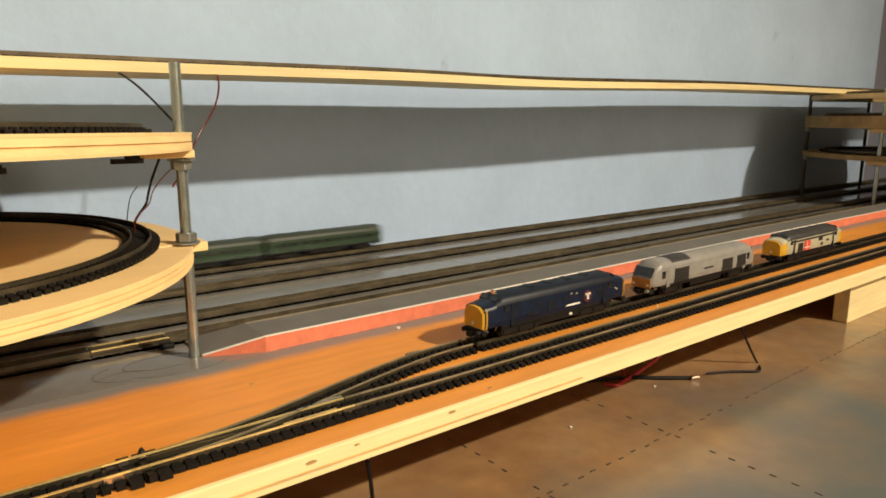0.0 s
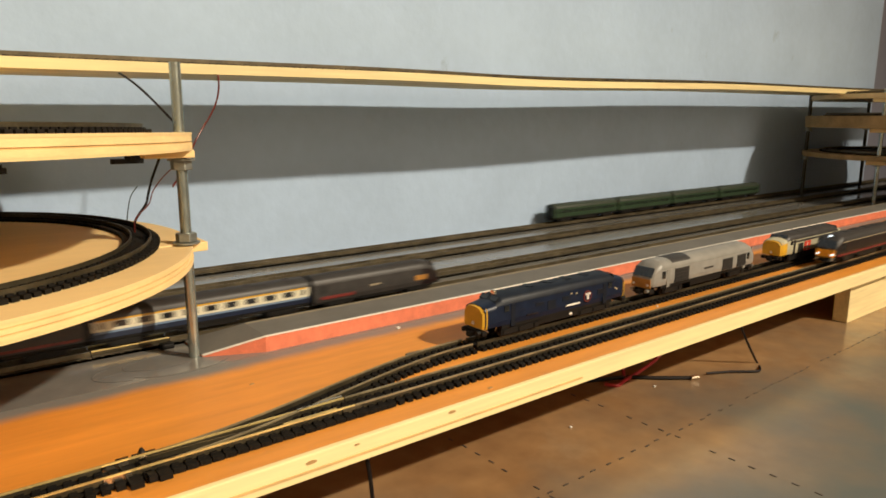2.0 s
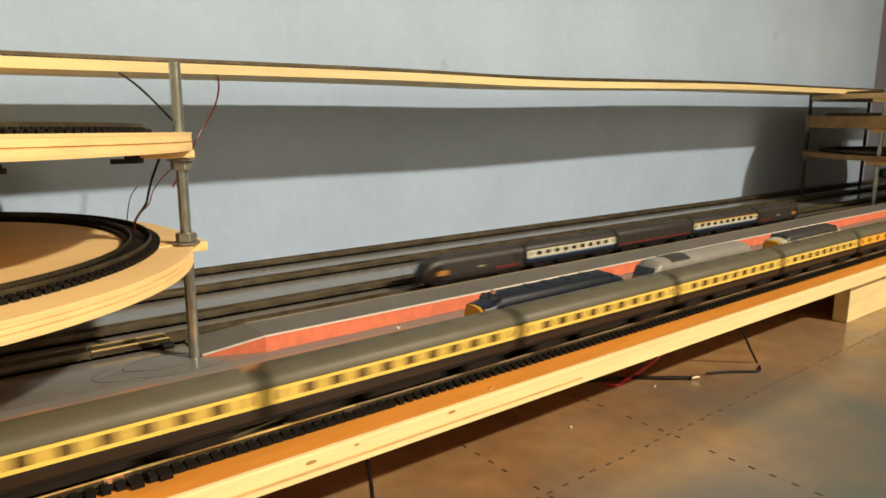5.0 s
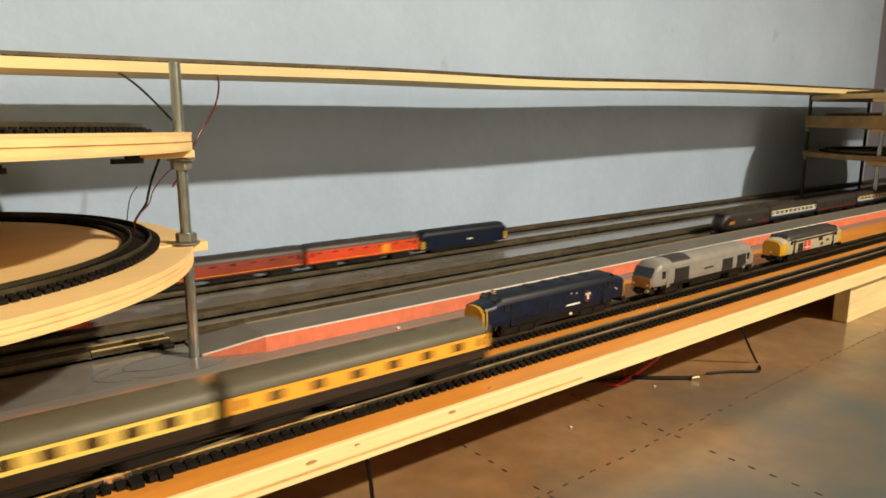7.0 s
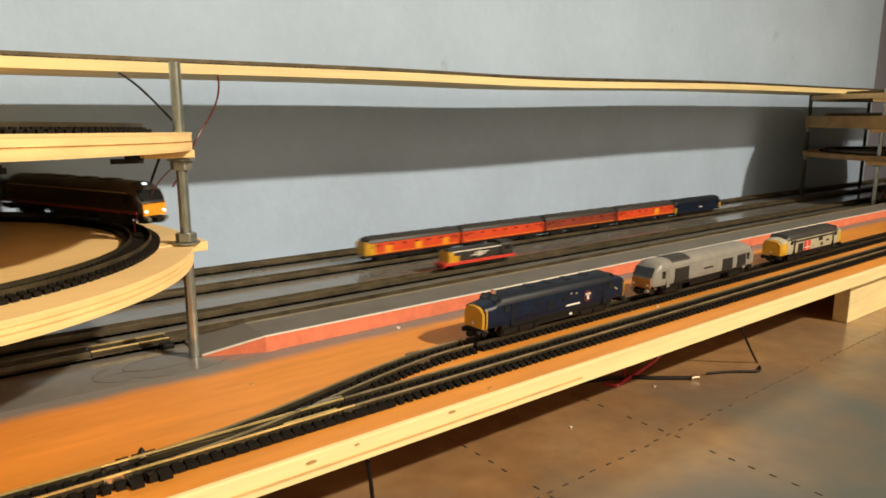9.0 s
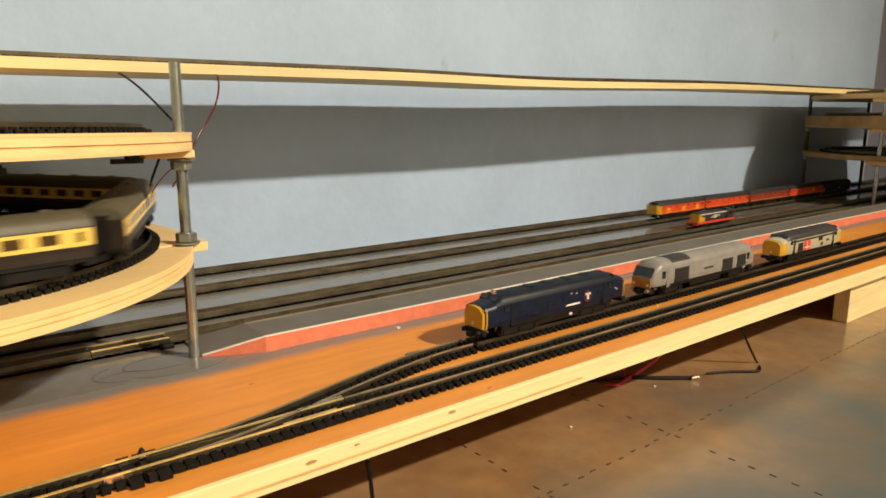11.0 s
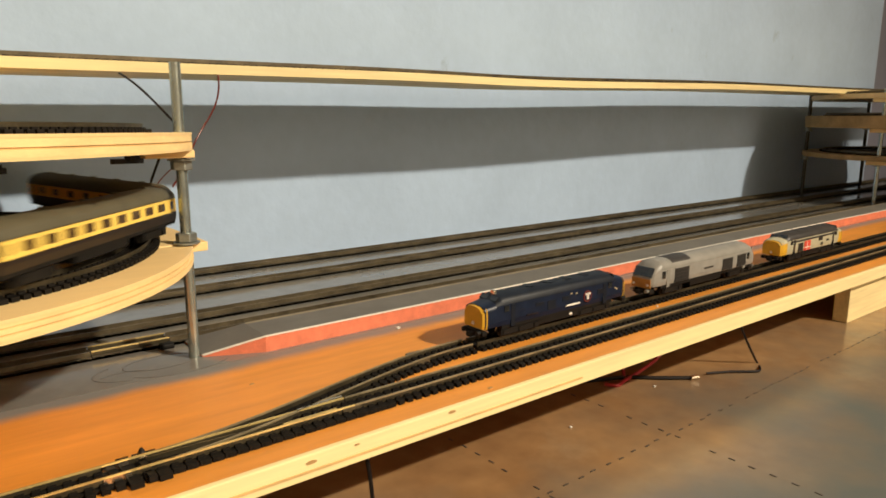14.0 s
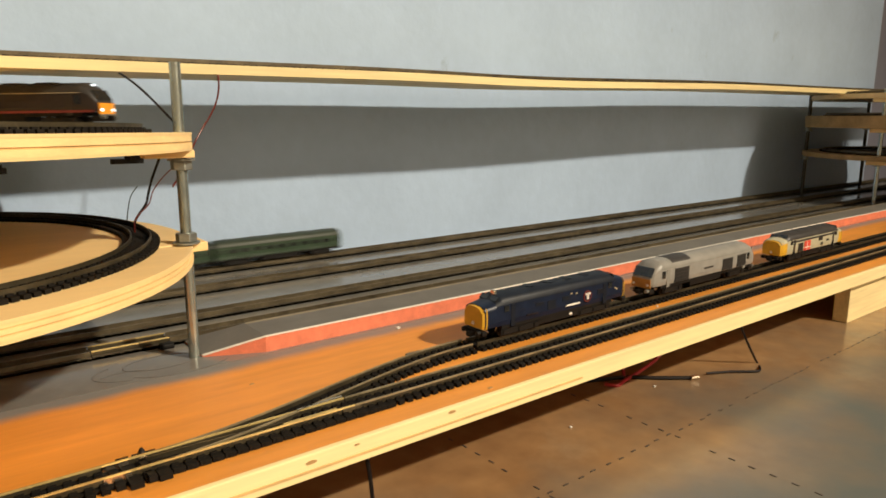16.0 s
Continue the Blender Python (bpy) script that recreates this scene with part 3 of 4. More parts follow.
for z, r, x, lab in ((0.0732, 0.184, RX, "lower"), (0.1290, 0.184, RX, "middle"), (0.1600, 0.178, RX, "top")):
    d = thing("helix_deck", f"{lab} plywood deck of the far corner helix", "helix deck")
    z2 = z
    # lower two decks in the shade-darkened ply, top one in plain birch
    for h, inset, m, name in ((0.0012, 0, "shadedply", "top_veneer"), (0.0036 if lab != "middle" else 0.0085, 0.0003, "shadedply", "core_ply"), (0.0022 if lab != "middle" else 0.0080, 0.0008, "shadedply", "bottom_veneer")):
        pts = [(x + (r - inset) * math.cos(a), min(0.560, RY + (r - inset) * math.sin(a))) for a in (2 * math.pi * k / 64 for k in range(64))]
        part(name, plate(pts, z2 - h, z2), M[m if lab != "top" else "birch"], d)
        z2 -= h
    track(f"dark curved track on the {lab} far helix deck", [(x + 0.150 * math.cos(a), RY + 0.150 * math.sin(a), z) for a in (2 * math.pi * k / 48 for k in range(49))], M["oldrail"], False)
    part("tab", box(bmesh.new(), 1.072, 1.100, 0.372, 0.396, z2 - 0.0056, z2 - 0.0002, 0.0006), M["veneer"], d, "pale plywood joining tab")
# only the rod at 1.08 keeps lit steel; the others are shade-coloured
for x, y in ((1.1712, 0.524), (1.0800, 0.3830), (1.42, 0.44), (1.42, 0.53)):
    rod(x, y, 0.166, (0.062, 0.108), m="steel" if x == 1.0800 else "shadedsteel")

# ---- wires ----
def wire(label, points, r, m):
    w = thing("wire", label, "wire")
    part("strand", tube(spline(points, 8), r, 6), M[m], w, smooth=True)
    return w


wire("thin black wire hanging from the upper shelf", [(0.1067, 0.447, 0.1505), (0.112, 0.445, 0.1464), (0.118, 0.445, 0.1413), (0.1256, 0.445, 0.1334), (0.1334, 0.445, 0.1246), (0.139, 0.445, 0.118)], 0.0007, "wireb")
wire("thin dark red wire hanging from the upper shelf", [(0.1667, 0.448, 0.1515), (0.1663, 0.447, 0.1437), (0.1643, 0.447, 0.1347), (0.1596, 0.447, 0.1257), (0.1548, 0.447, 0.1186), (0.1465, 0.442, 0.108), (0.135, 0.425, 0.096), (0.122, 0.41, 0.085)], 0.0006, "wired")
wire("black wire dropping from the middle deck to the lower deck", [(0.1145, 0.400, 0.106), (0.1102, 0.4, 0.0961), (0.1077, 0.4, 0.09), (0.1053, 0.4, 0.0822), (0.1037, 0.4, 0.077), (0.0977, 0.4, 0.0686), (0.097, 0.402, 0.061)], 0.0007, "wireb")
wire("red wire dropping beside the rod to the lower deck", [(0.122, 0.392, 0.102), (0.118, 0.395, 0.097), (0.1114, 0.395, 0.0908), (0.1065, 0.395, 0.0842), (0.1039, 0.395, 0.0775), (0.0965, 0.395, 0.0699), (0.096, 0.397, 0.061)], 0.00035, "wired")
wire("thin grey-brown wire above the lower deck", [(0.1075, 0.43, 0.0844), (0.1029, 0.43, 0.0774), (0.0995, 0.43, 0.061)], 0.0003, "wireb")
Z = TABLE_Z
wire("black wire hanging from the baseboard onto the table", [(0.4387, 0.2280, -0.0145), (0.4500, 0.2265, -0.0310), (0.4615, 0.2250, -0.0461), (0.4496, 0.2169, -0.0447), (0.4422, 0.2159, -0.0447), (0.4265, 0.2267, -0.0447), (0.4114, 0.2344, -0.0447)], 0.0008, "wireb")
wire("black wire lying on the table under the board", [(0.3956, 0.2364, -0.0447), (0.3771, 0.2507, -0.0447), (0.3616, 0.2640, -0.0447), (0.3375, 0.2750, -0.0447), (0.3243, 0.2828, -0.0447)], 0.0013, "wireb")
tagged(part("wire_end", tube([(0.3949, 0.2359, -0.0444), (0.4006, 0.2341, -0.0444)], 0.0016), M["solder"]), "bright tinned wire end on the table", "wire end")
wire("red wire looping under the board onto the table", [(0.4002, 0.2620, -0.0343), (0.3928, 0.2620, -0.0389), (0.3802, 0.2620, -0.0421), (0.3692, 0.2620, -0.0443), (0.3587, 0.2605, -0.0445), (0.3465, 0.2583, -0.0447), (0.3417, 0.2645, -0.0447)], 0.0012, "wirer")
wire("black wire hanging below the front edge", [(0.137, 0.226, -0.009), (0.139, 0.225, -0.028), (0.1385, 0.223, Z + 0.001), (0.128, 0.215, Z + 0.001)], 0.0009, "wireb")

wire("second red wire dropping under the board", [(0.3643, 0.2680, -0.0354), (0.3654, 0.2680, -0.0417), (0.3611, 0.2637, -0.0445)], 0.0011, "wirer")
for x, y, z in ((0.2780, 0.2371, -0.0460), (0.3660, 0.2437, -0.0460), (0.3890, 0.2608, 0.0000), (0.3880, 0.2845, -0.0460)):
    t = thing("crumb", "tiny pale crumb of debris", "crumb", pose(x, y, z), "crumbs")
    part("grain", box(bmesh.new(), -0.0007, 0.0007, -0.0006, 0.0006, 0.0, 0.0009, 0.0003), M["white"], t)

# pencilled curves on the grey board
for cx, cy, rx, ry, a0, a1 in ((0.094, 0.355, 0.019, 0.010, 0.3, 5.4), (0.082, 0.350, 0.022, 0.013, 2.2, 4.4), (0.100, 0.348, 0.026, 0.016, 3.6, 5.8), (0.073, 0.345, 0.012, 0.006, 0.5, 2.5)):
    pts = [(cx + rx * math.cos(a0 + (a1 - a0) * k / 24), cy + ry * math.sin(a0 + (a1 - a0) * k / 24), 0) for k in range(25)]
    part("pencil_line", ribbon(pts, 0.00022, 0.0, 0.0002), M["pencil"], board)
# ---- rolling stock: x along the vehicle, z from the rail head ----
def loft(sections, roof=False, seg=10):
    """Body (or roof) from sections (x, half width, bottom, side top, roof top)."""
    bm = bmesh.new()
    rings = []
    for x, w, zb, zs, zr in sections:
        if roof:
            ring = [(x, w * math.cos(a), zs + (zr - zs) * math.sin(a) ** 0.8 if 0 < a < math.pi else zs) for a in (math.pi * k / seg for k in range(seg + 1))]
        else:
            tuck = 0.06 * w
            ring = [(x, w - tuck, zb), (x, w, zb + 0.25 * (zs - zb)), (x, w, zb + 0.6 * (zs - zb)), (x, w - 0.4 * tuck, zs), (x, -w + 0.4 * tuck, zs), (x, -w, zb + 0.6 * (zs - zb)), (x, -w, zb + 0.25 * (zs - zb)), (x, -w + tuck, zb)]
        rings.append([bm.verts.new(p) for p in ring])
    n = len(rings[0])
    for a, b in zip(rings, rings[1:]):
        for k in range(n):
            bm.faces.new((a[k], b[k], b[(k + 1) % n], a[(k + 1) % n]))
    bm.faces.new(rings[0])
    bm.faces.new(rings[-1][::-1])
    bmesh.ops.recalc_face_normals(bm, faces=bm.faces)
    return bm


def sided(name, x0, x1, z0, z1, w, m, par, t=0.00025, both=True, label=""):
    """A thin raised panel on the vehicle's sides."""
    for s in ((-1, 1) if both else (-1,)):
        y0, y1 = sorted((s * (w - 0.0004), s * (w + t)))
        part(name, boxes((x0, x1, y0, y1, z0, z1)), M[m], par, label)


def running_gear(v, L, k, axles=2, inset=0.021, tank=True):
    wheel = finish("wheel", cyl(cyl(bmesh.new(), (0, 0.0040 * k, 0), "y", 0.0031 * k, 0.0016 * k, 14), (0, -0.0040 * k, 0), "y", 0.0031 * k, 0.0016 * k, 14), M["wheel"])
    for s in (-1, 1):
        cx = s * (L / 2 - inset * k)
        span = 0.0085 * k if axles == 2 else 0.0125 * k
        bm = boxes((cx - span - 0.003 * k, cx + span + 0.003 * k, -0.0078 * k, -0.0062 * k, 0.0016 * k, 0.0052 * k), (cx - span - 0.003 * k, cx + span + 0.003 * k, 0.0062 * k, 0.0078 * k, 0.0016 * k, 0.0052 * k), (cx - 0.003 * k, cx + 0.003 * k, -0.0062 * k, 0.0062 * k, 0.003 * k, 0.0068 * k))
        for j in range(axles):
            ax = cx - span + 2 * span * j / (axles - 1)
            for sy in (-1, 1):
                box(bm, ax - 0.0016 * k, ax + 0.0016 * k, sy * 0.0078 * k - 0.0006 * k, sy * 0.0078 * k + 0.0006 * k, 0.0018 * k, 0.0046 * k)
        b = part("bogie", bm, M["black"], v)
        for j in range(axles):
            ob = part("wheelset", wheel, None, b)
            ob.location = (cx - span + 2 * span * j / (axles - 1), 0, 0.0031 * k)
    if tank:
        part("underframe", box(bmesh.new(), -0.02 * k, 0.02 * k, -0.0076 * k, 0.0076 * k, 0.0022 * k, 0.0066 * k, 0.0006 * k), M["black"], v)
    for s in (-1, 1):
        part("coupling", boxes((s * (L / 2 + 0.0012 * k) - 0.0026 * k, s * (L / 2 + 0.0012 * k) + 0.0026 * k, -0.0018 * k, 0.0018 * k, 0.003 * k, 0.0056 * k)), M["black"], v)


def coach(label, L, k, lower, band, roof, zband=(0.0122, 0.0188), n=8, glass_m="glass", stripe=None, end="choc", group="", win=(0.0138, 0.0176), ends=None, wide=0.29):
    v = thing("coach", label, "model coach", group=group)
    h, w = L / 2, 0.0094 * k
    zb, zs, zr = 0.0074 * k, 0.0192 * k, 0.0252 * k
    part("body", loft([(-h, w, zb, zs, zr), (h, w, zb, zs, zr)]), M[lower], v)
    part("roof", loft([(-h, w * 0.99, 0, zs, zr - 0.001 * k), (-h + 0.0015, w * 1.01, 0, zs, zr), (h - 0.0015, w * 1.01, 0, zs, zr), (h, w * 0.99, 0, zs, zr - 0.001 * k)], True), M[roof], v, smooth=True)
    for j in range(5):
        x = -h + L * (j + 0.5) / 5
        part("roof_vent", box(bmesh.new(), x - 0.0014 * k, x + 0.0014 * k, -0.0012 * k, 0.0012 * k, zr - 0.0004, zr + 0.0007 * k, 0.0003 * k), M[roof], v)
    if band:
        sided("band", -h + 0.0006, h - 0.0006, zband[0] * k, zband[1] * k, w, band, v)
    if stripe:
        sided("stripe", -h + 0.003, h - 0.003, 0.0088 * k, 0.0104 * k, w, stripe, v)
    span = L - 0.020 * k
    for j in range(n):
        x = -span / 2 + span * (j + 0.5) / n
        ww = span / n * wide
        sided("window", x - ww, x + ww, win[0] * k, win[1] * k, w, glass_m, v, 0.0004)
    for s in (-1, 1):
        x = s * (h - 0.0052 * k)
        sided("door_window", x - 0.0012 * k, x + 0.0012 * k, win[0] * k, win[1] * k, w, glass_m, v, 0.0004)
        part("end_panel", box(bmesh.new(), min(s * h, s * (h + 0.0004)), max(s * h, s * (h + 0.0004)), -w * 0.93, w * 0.93, zb, zs, 0.0), M[end if not ends or s == 1 else ends], v)
        part("gangway", box(bmesh.new(), min(s * h, s * (h + 0.003 * k)), max(s * h, s * (h + 0.003 * k)), -0.0036 * k, 0.0036 * k, 0.0068 * k, 0.021 * k, 0.0004 * k), M["black"], v)
    part("solebar", boxes((-h, h, -w * 0.9, w * 0.9, 0.0058 * k, 0.0075 * k)), M["black"], v)
    running_gear(v, L, k)
    return v


def nose_loco(label, L, k, body, roof, front, extras):
    """Diesel with a low nose at each end."""
    v = thing("diesel_locomotive", label, "model locomotive")
    h, w = L / 2, 0.0093 * k
    zb, zs, zr = 0.0078 * k, 0.0198 * k, 0.0256 * k
    n0, n1, c1 = h, h - 0.0100 * k, h - 0.0140 * k
    nz, nr = 0.0182 * k, 0.0222 * k
    part("body", loft([(-c1, w, zb, zs, zr), (c1, w, zb, zs, zr)]), M[body], v)
    part("roof", loft([(-c1, w * 0.97, 0, zs, zr - 0.0008 * k), (-c1 + 0.002, w, 0, zs, zr), (c1 - 0.002, w, 0, zs, zr), (c1, w * 0.97, 0, zs, zr - 0.0008 * k)], True), M[roof], v, smooth=True)
    for s in (-1, 1):
        part("cab_front", loft([(s * n1, w * 0.98, zb, nz + 0.001 * k, 0), (s * c1, w, zb, zs, 0)][::s]), M[body], v)
        part("cab_roof", loft([(s * n1, w * 0.9, 0, nz + 0.0008 * k, nr), (s * c1, w * 0.97, 0, zs, zr - 0.0008 * k)][::s], True), M[roof], v, smooth=True)
        part("nose", loft([(s * (n0 - 0.0015 * k), w * 0.93, zb, nz - 0.001 * k, 0), (s * n1, w * 0.98, zb, nz, 0)][::s]), M["yellow" if body == "pale" else body], v)
        part("nose_top", loft([(s * (n0 - 0.0015 * k), w * 0.9, 0, nz - 0.001 * k, nr - 0.0014 * k), (s * (n1), w * 0.96, 0, nz, nr)][::s], True), M[roof if front != "yellow" else body], v, smooth=True)
        part("front_panel", loft([(s * n0, w * 0.84, 0.0078 * k, nz - 0.0012 * k, 0), (s * (n0 - 0.0030 * k), w * 0.965, 0.0074 * k, nz - 0.0008 * k, 0)][::s]), M[front], v, "yellow warning panel")
        part("front_top", loft([(s * n0, w * 0.7, 0, nz - 0.0014 * k, nr - 0.0022 * k), (s * (n0 - 0.0030 * k), w * 0.955, 0, nz - 0.001 * k, nr - 0.0013 * k)][::s], True), M[front], v, smooth=True)
        for sy in (-1, 1):
            bm = box(bmesh.new(), -0.0003 * k, 0.0003 * k, -0.0030 * k, 0.0030 * k, -0.0017 * k, 0.0017 * k)
            ob = part("windscreen", bm, M["glass"], v)
            ob.matrix_local = pose(s * (h - 0.0118 * k), sy * 0.0040 * k, 0.0231 * k, 0, s * -48, 0)
            part("buffer", cyl(bmesh.new(), (s * (n0 + 0.0012 * k), sy * 0.0058 * k, 0.0056 * k), "x", 0.0014 * k, 0.003 * k, 10), M["black"], v)
        part("buffer_beam", box(bmesh.new(), *sorted((s * (n0 - 0.003 * k), s * (n0 + 0.0004 * k))), -0.0085 * k, 0.0085 * k, 0.0040 * k, 0.0064 * k, 0.0003 * k), M["black"], v)
        sided("cab_window", *sorted((s * (h - 0.0152 * k), s * (h - 0.0190 * k))), 0.0158 * k, 0.0194 * k, w, "glass", v)
        sided("cab_door", *sorted((s * (h - 0.0206 * k), s * (h - 0.0240 * k))), 0.0064 * k, 0.0194 * k, w, "glass" if body == "pale" else "bluer", v, 0.00015)
        part("headcode_light", cyl(bmesh.new(), (s * (n0 + 0.0001), 0, 0.0102 * k), "x", 0.0011 * k, 0.0006, 10), M["white"], v)
    for x in (-0.02, -0.004, 0.013, 0.03):
        part("roof_fan", cyl(bmesh.new(), (x * k, 0, zr), "z", 0.0036 * k, 0.0004, 16), M[roof], v)
    extras(v, L, k, w)
    part("solebar", boxes((-c1, c1, -w * 0.92, w * 0.92, 0.0058 * k, 0.0079 * k)), M["black"], v)
    running_gear(v, L, k, 3, 0.030)
    return v


def blue_trim(v, L, k, w):
    for s in (-1, 1):
        y = s * (w + 0.00035)
        part("emblem", cyl(bmesh.new(), (0.0235 * k, y, 0.0138 * k), "y", 0.0037 * k, 0.0004, 24), M["dullred"], v, "round red emblem")
        part("emblem_ring", cyl(bmesh.new(), (0.0235 * k, y + s * 0.0001, 0.0138 * k), "y", 0.0029 * k, 0.0004, 24), M["blue"], v)
        part("emblem_bar", boxes((0.0226 * k, 0.0244 * k, *sorted((y, y + s * 0.0005)), 0.0118 * k, 0.0158 * k), (0.0212 * k, 0.0258 * k, *sorted((y, y + s * 0.0005)), 0.0148 * k, 0.016 * k)), M["white"], v)
    sided("lettering_bar", 0.004 * k, 0.0165 * k, 0.0102 * k, 0.0112 * k, w, "white", v, 0.0004)
    sided("number_bar", -0.030 * k, -0.021 * k, 0.0104 * k, 0.0112 * k, w, "maroon", v, 0.0003)
    for x, a, b in ((-0.009, 0.011, 0.0165), (0.037, 0.0135, 0.0165), (0.004, 0.014, 0.017), (-0.019, 0.0145, 0.0168)):
        sided("side_grille", (x - 0.0035) * k, (x + 0.0035) * k, a * k, b * k, w, "bluer", v, 0.0002)
    for x, z in ((0.0085, 0.0178), (0.0132, 0.0172), (0.0512, 0.0150), (0.0530, 0.0140)):
        sided("data_plate", (x - 0.0007) * k, (x + 0.0007) * k, (z - 0.0005) * k, (z + 0.0005) * k, w * (0.985 if x > 0.05 else 1), "tanline", v, 0.0003)
    sided("tank_label", 0.009 * k, 0.0115 * k, 0.0036 * k, 0.005 * k, 0.0077 * k, "white", v, 0.0003)
    part("roof_horn", box(bmesh.new(), -0.0490 * k, -0.0472 * k, -0.0018 * k, 0.0018 * k, 0.0246 * k, 0.0270 * k, 0.0003 * k), M["solder"], v)


def freight_trim(v, L, k, w):
    sided("roof_band", -L / 2 + 0.0185 * k, L / 2 - 0.0185 * k, 0.0172 * k, 0.0188 * k, w, "dgrey", v, 0.0002)
    sided("emblem", -0.020 * k, -0.008 * k, 0.0082 * k, 0.0166 * k, w, "red", v, 0.0003, label="red sector emblem")
    sided("emblem_band", -0.0195 * k, -0.0085 * k, 0.0105 * k, 0.0114 * k, w, "white", v, 0.00045)
    sided("emblem_band", -0.0150 * k, -0.0142 * k, 0.0084 * k, 0.0164 * k, w, "white", v, 0.00045)
    for x, a, b, ww in ((-0.027, 0.0085, 0.0158, 0.0045), (0.012, 0.0142, 0.0172, 0.004), (0.015, 0.0095, 0.0125, 0.002), (0.027, 0.0125, 0.0142, 0.003)):
        sided("side_grille", (x - ww) * k, (x + ww) * k, a * k, b * k, w, "grille", v, 0.0003)


def wedge_loco(label, L, k, body, roof, front, lower=None, stripe=None, lights=False, trim="silver"):
    """Streamlined diesel with a sloping cab at each end."""
    v = thing("diesel_locomotive", label, "model locomotive")
    h, w = L / 2, 0.0094 * k
    zb, zs, zr = 0.0080 * k, 0.0192 * k, 0.0252 * k
    c1 = h - 0.0105 * k
    part("body", loft([(-c1, w, zb, zs, zr), (c1, w, zb, zs, zr)]), M[body], v)
    part("roof", loft([(-c1, w, 0, zs, zr), (c1, w, 0, zs, zr)], True), M[roof], v, smooth=True)
    for s in (-1, 1):
        part("cab", loft([(s * (h - 0.0006 * k), w * 0.80, zb + 0.0005 * k, 0.0135 * k, 0), (s * (h - 0.0024 * k), w * 0.92, zb, 0.0150 * k, 0), (s * (h - 0.0058 * k), w * 0.98, zb, 0.0180 * k, 0), (s * c1, w, zb, zs, 0)][::s]), M[body], v)
        part("cab_roof", loft([(s * (h - 0.0006 * k), w * 0.78, 0, 0.0135 * k, 0.0145 * k), (s * (h - 0.0024 * k), w * 0.90, 0, 0.0150 * k, 0.0178 * k), (s * (h - 0.0058 * k), w * 0.96, 0, 0.0180 * k, 0.0228 * k), (s * c1, w, 0, zs, zr)][::s], True), M[roof], v, smooth=True)
        part("front_panel", boxes((*sorted((s * (h - 0.0009 * k), s * (h + 0.0001 * k))), -w * 0.78, w * 0.78, 0.0068 * k, 0.0132 * k)), M[front], v, "amber warning panel")
        part("valance", box(bmesh.new(), *sorted((s * (h - 0.006 * k), s * (h - 0.0004 * k))), -w * 0.75, w * 0.75, 0.0026 * k, 0.0060 * k, 0.0006 * k), M["black"], v)
        bm = box(bmesh.new(), -0.0003 * k, 0.0003 * k, -0.0074 * k, 0.0074 * k, -0.0034 * k, 0.0034 * k)
        ob = part("windscreen", bm, M["glass"], v)
        ob.matrix_local = pose(s * (h - 0.0026 * k), 0, 0.0176 * k, 0, s * -30, 0)
        for sy in (-1, 1):
            part("headlight", cyl(bmesh.new(), (s * (h + 0.0003 * k), sy * 0.0056 * k, 0.0092 * k), "x", 0.0008 * k, 0.0008 * k, 12), M["lamp" if lights and s == 1 else "white"], v)
            part("buffer", cyl(bmesh.new(), (s * (h + 0.0009 * k), sy * 0.0056 * k, 0.0052 * k), "x", 0.0013 * k, 0.003 * k, 10), M["nut"], v)
        if lights and s == 1:
            part("marker_light", box(bmesh.new(), h - 0.0078 * k, h - 0.0066 * k, -0.0012 * k, 0.0012 * k, 0.0232 * k, 0.0243 * k, 0.0003 * k), M["lamp"], v)
        sided("cab_window", *sorted((s * (h - 0.0105 * k), s * (h - 0.0142 * k))), 0.0128 * k, 0.0178 * k, w, "glass", v, 0.0003)
        sided("cab_door", *sorted((s * (h - 0.0160 * k), s * (h - 0.0196 * k))), 0.0062 * k, 0.0185 * k, w, "silverr" if trim == "silver" else "choc", v, 0.00015)
    if trim == "silver":
        for x, ww, a, b in ((-0.034, 0.0085, 0.0084, 0.0180), (0.026, 0.0070, 0.0086, 0.0170), (0.046, 0.0062, 0.0086, 0.0176)):
            sided("side_grille", (x - ww) * k, (x + ww) * k, a * k, b * k, w, "grille", v, 0.0003, label="dark louvred grille")
            for j in range(4):
                z = a + (b - a) * (j + 0.5) / 4
                sided("louvre", (x - ww * 0.85) * k, (x + ww * 0.85) * k, z * k, (z + 0.0006) * k, w, "dgrey", v, 0.0005)
        part("roof_grille", loft([(-0.045 * k, w * 0.985, 0, zs, zr + 0.0003), (-0.0225 * k, w * 0.985, 0, zs, zr + 0.0003)], True), M["dgrey"], v, "dark roof grille")
        sided("name_bar", -0.006 * k, 0.006 * k, 0.0128 * k, 0.0140 * k, w, "dgrey", v, 0.0003)
    if trim == "dark":
        sided("cantrail_line", -c1, c1, 0.0189 * k, 0.0194 * k, w * 0.985, "tanline", v, 0.0004, label="thin pale line under the roof edge")
        for x in (-0.030, -0.012, 0.010, 0.031):
            part("roof_hatch", box(bmesh.new(), (x - 0.006) * k, (x + 0.006) * k, -0.0034 * k, 0.0034 * k, zr - 0.0006 * k, zr + 0.0004 * k, 0.0003 * k), M["dgrey"], v)
    if stripe:
        sided("stripe", -h + 0.003 * k, h - 0.003 * k, 0.0078 * k, 0.0092 * k, w * 0.985, stripe, v, 0.0004)
    part("solebar", boxes((-c1, c1, -w * 0.92, w * 0.92, 0.0058 * k, 0.0081 * k)), M["black"], v)
    running_gear(v, L, k, 2, 0.026)
    return v


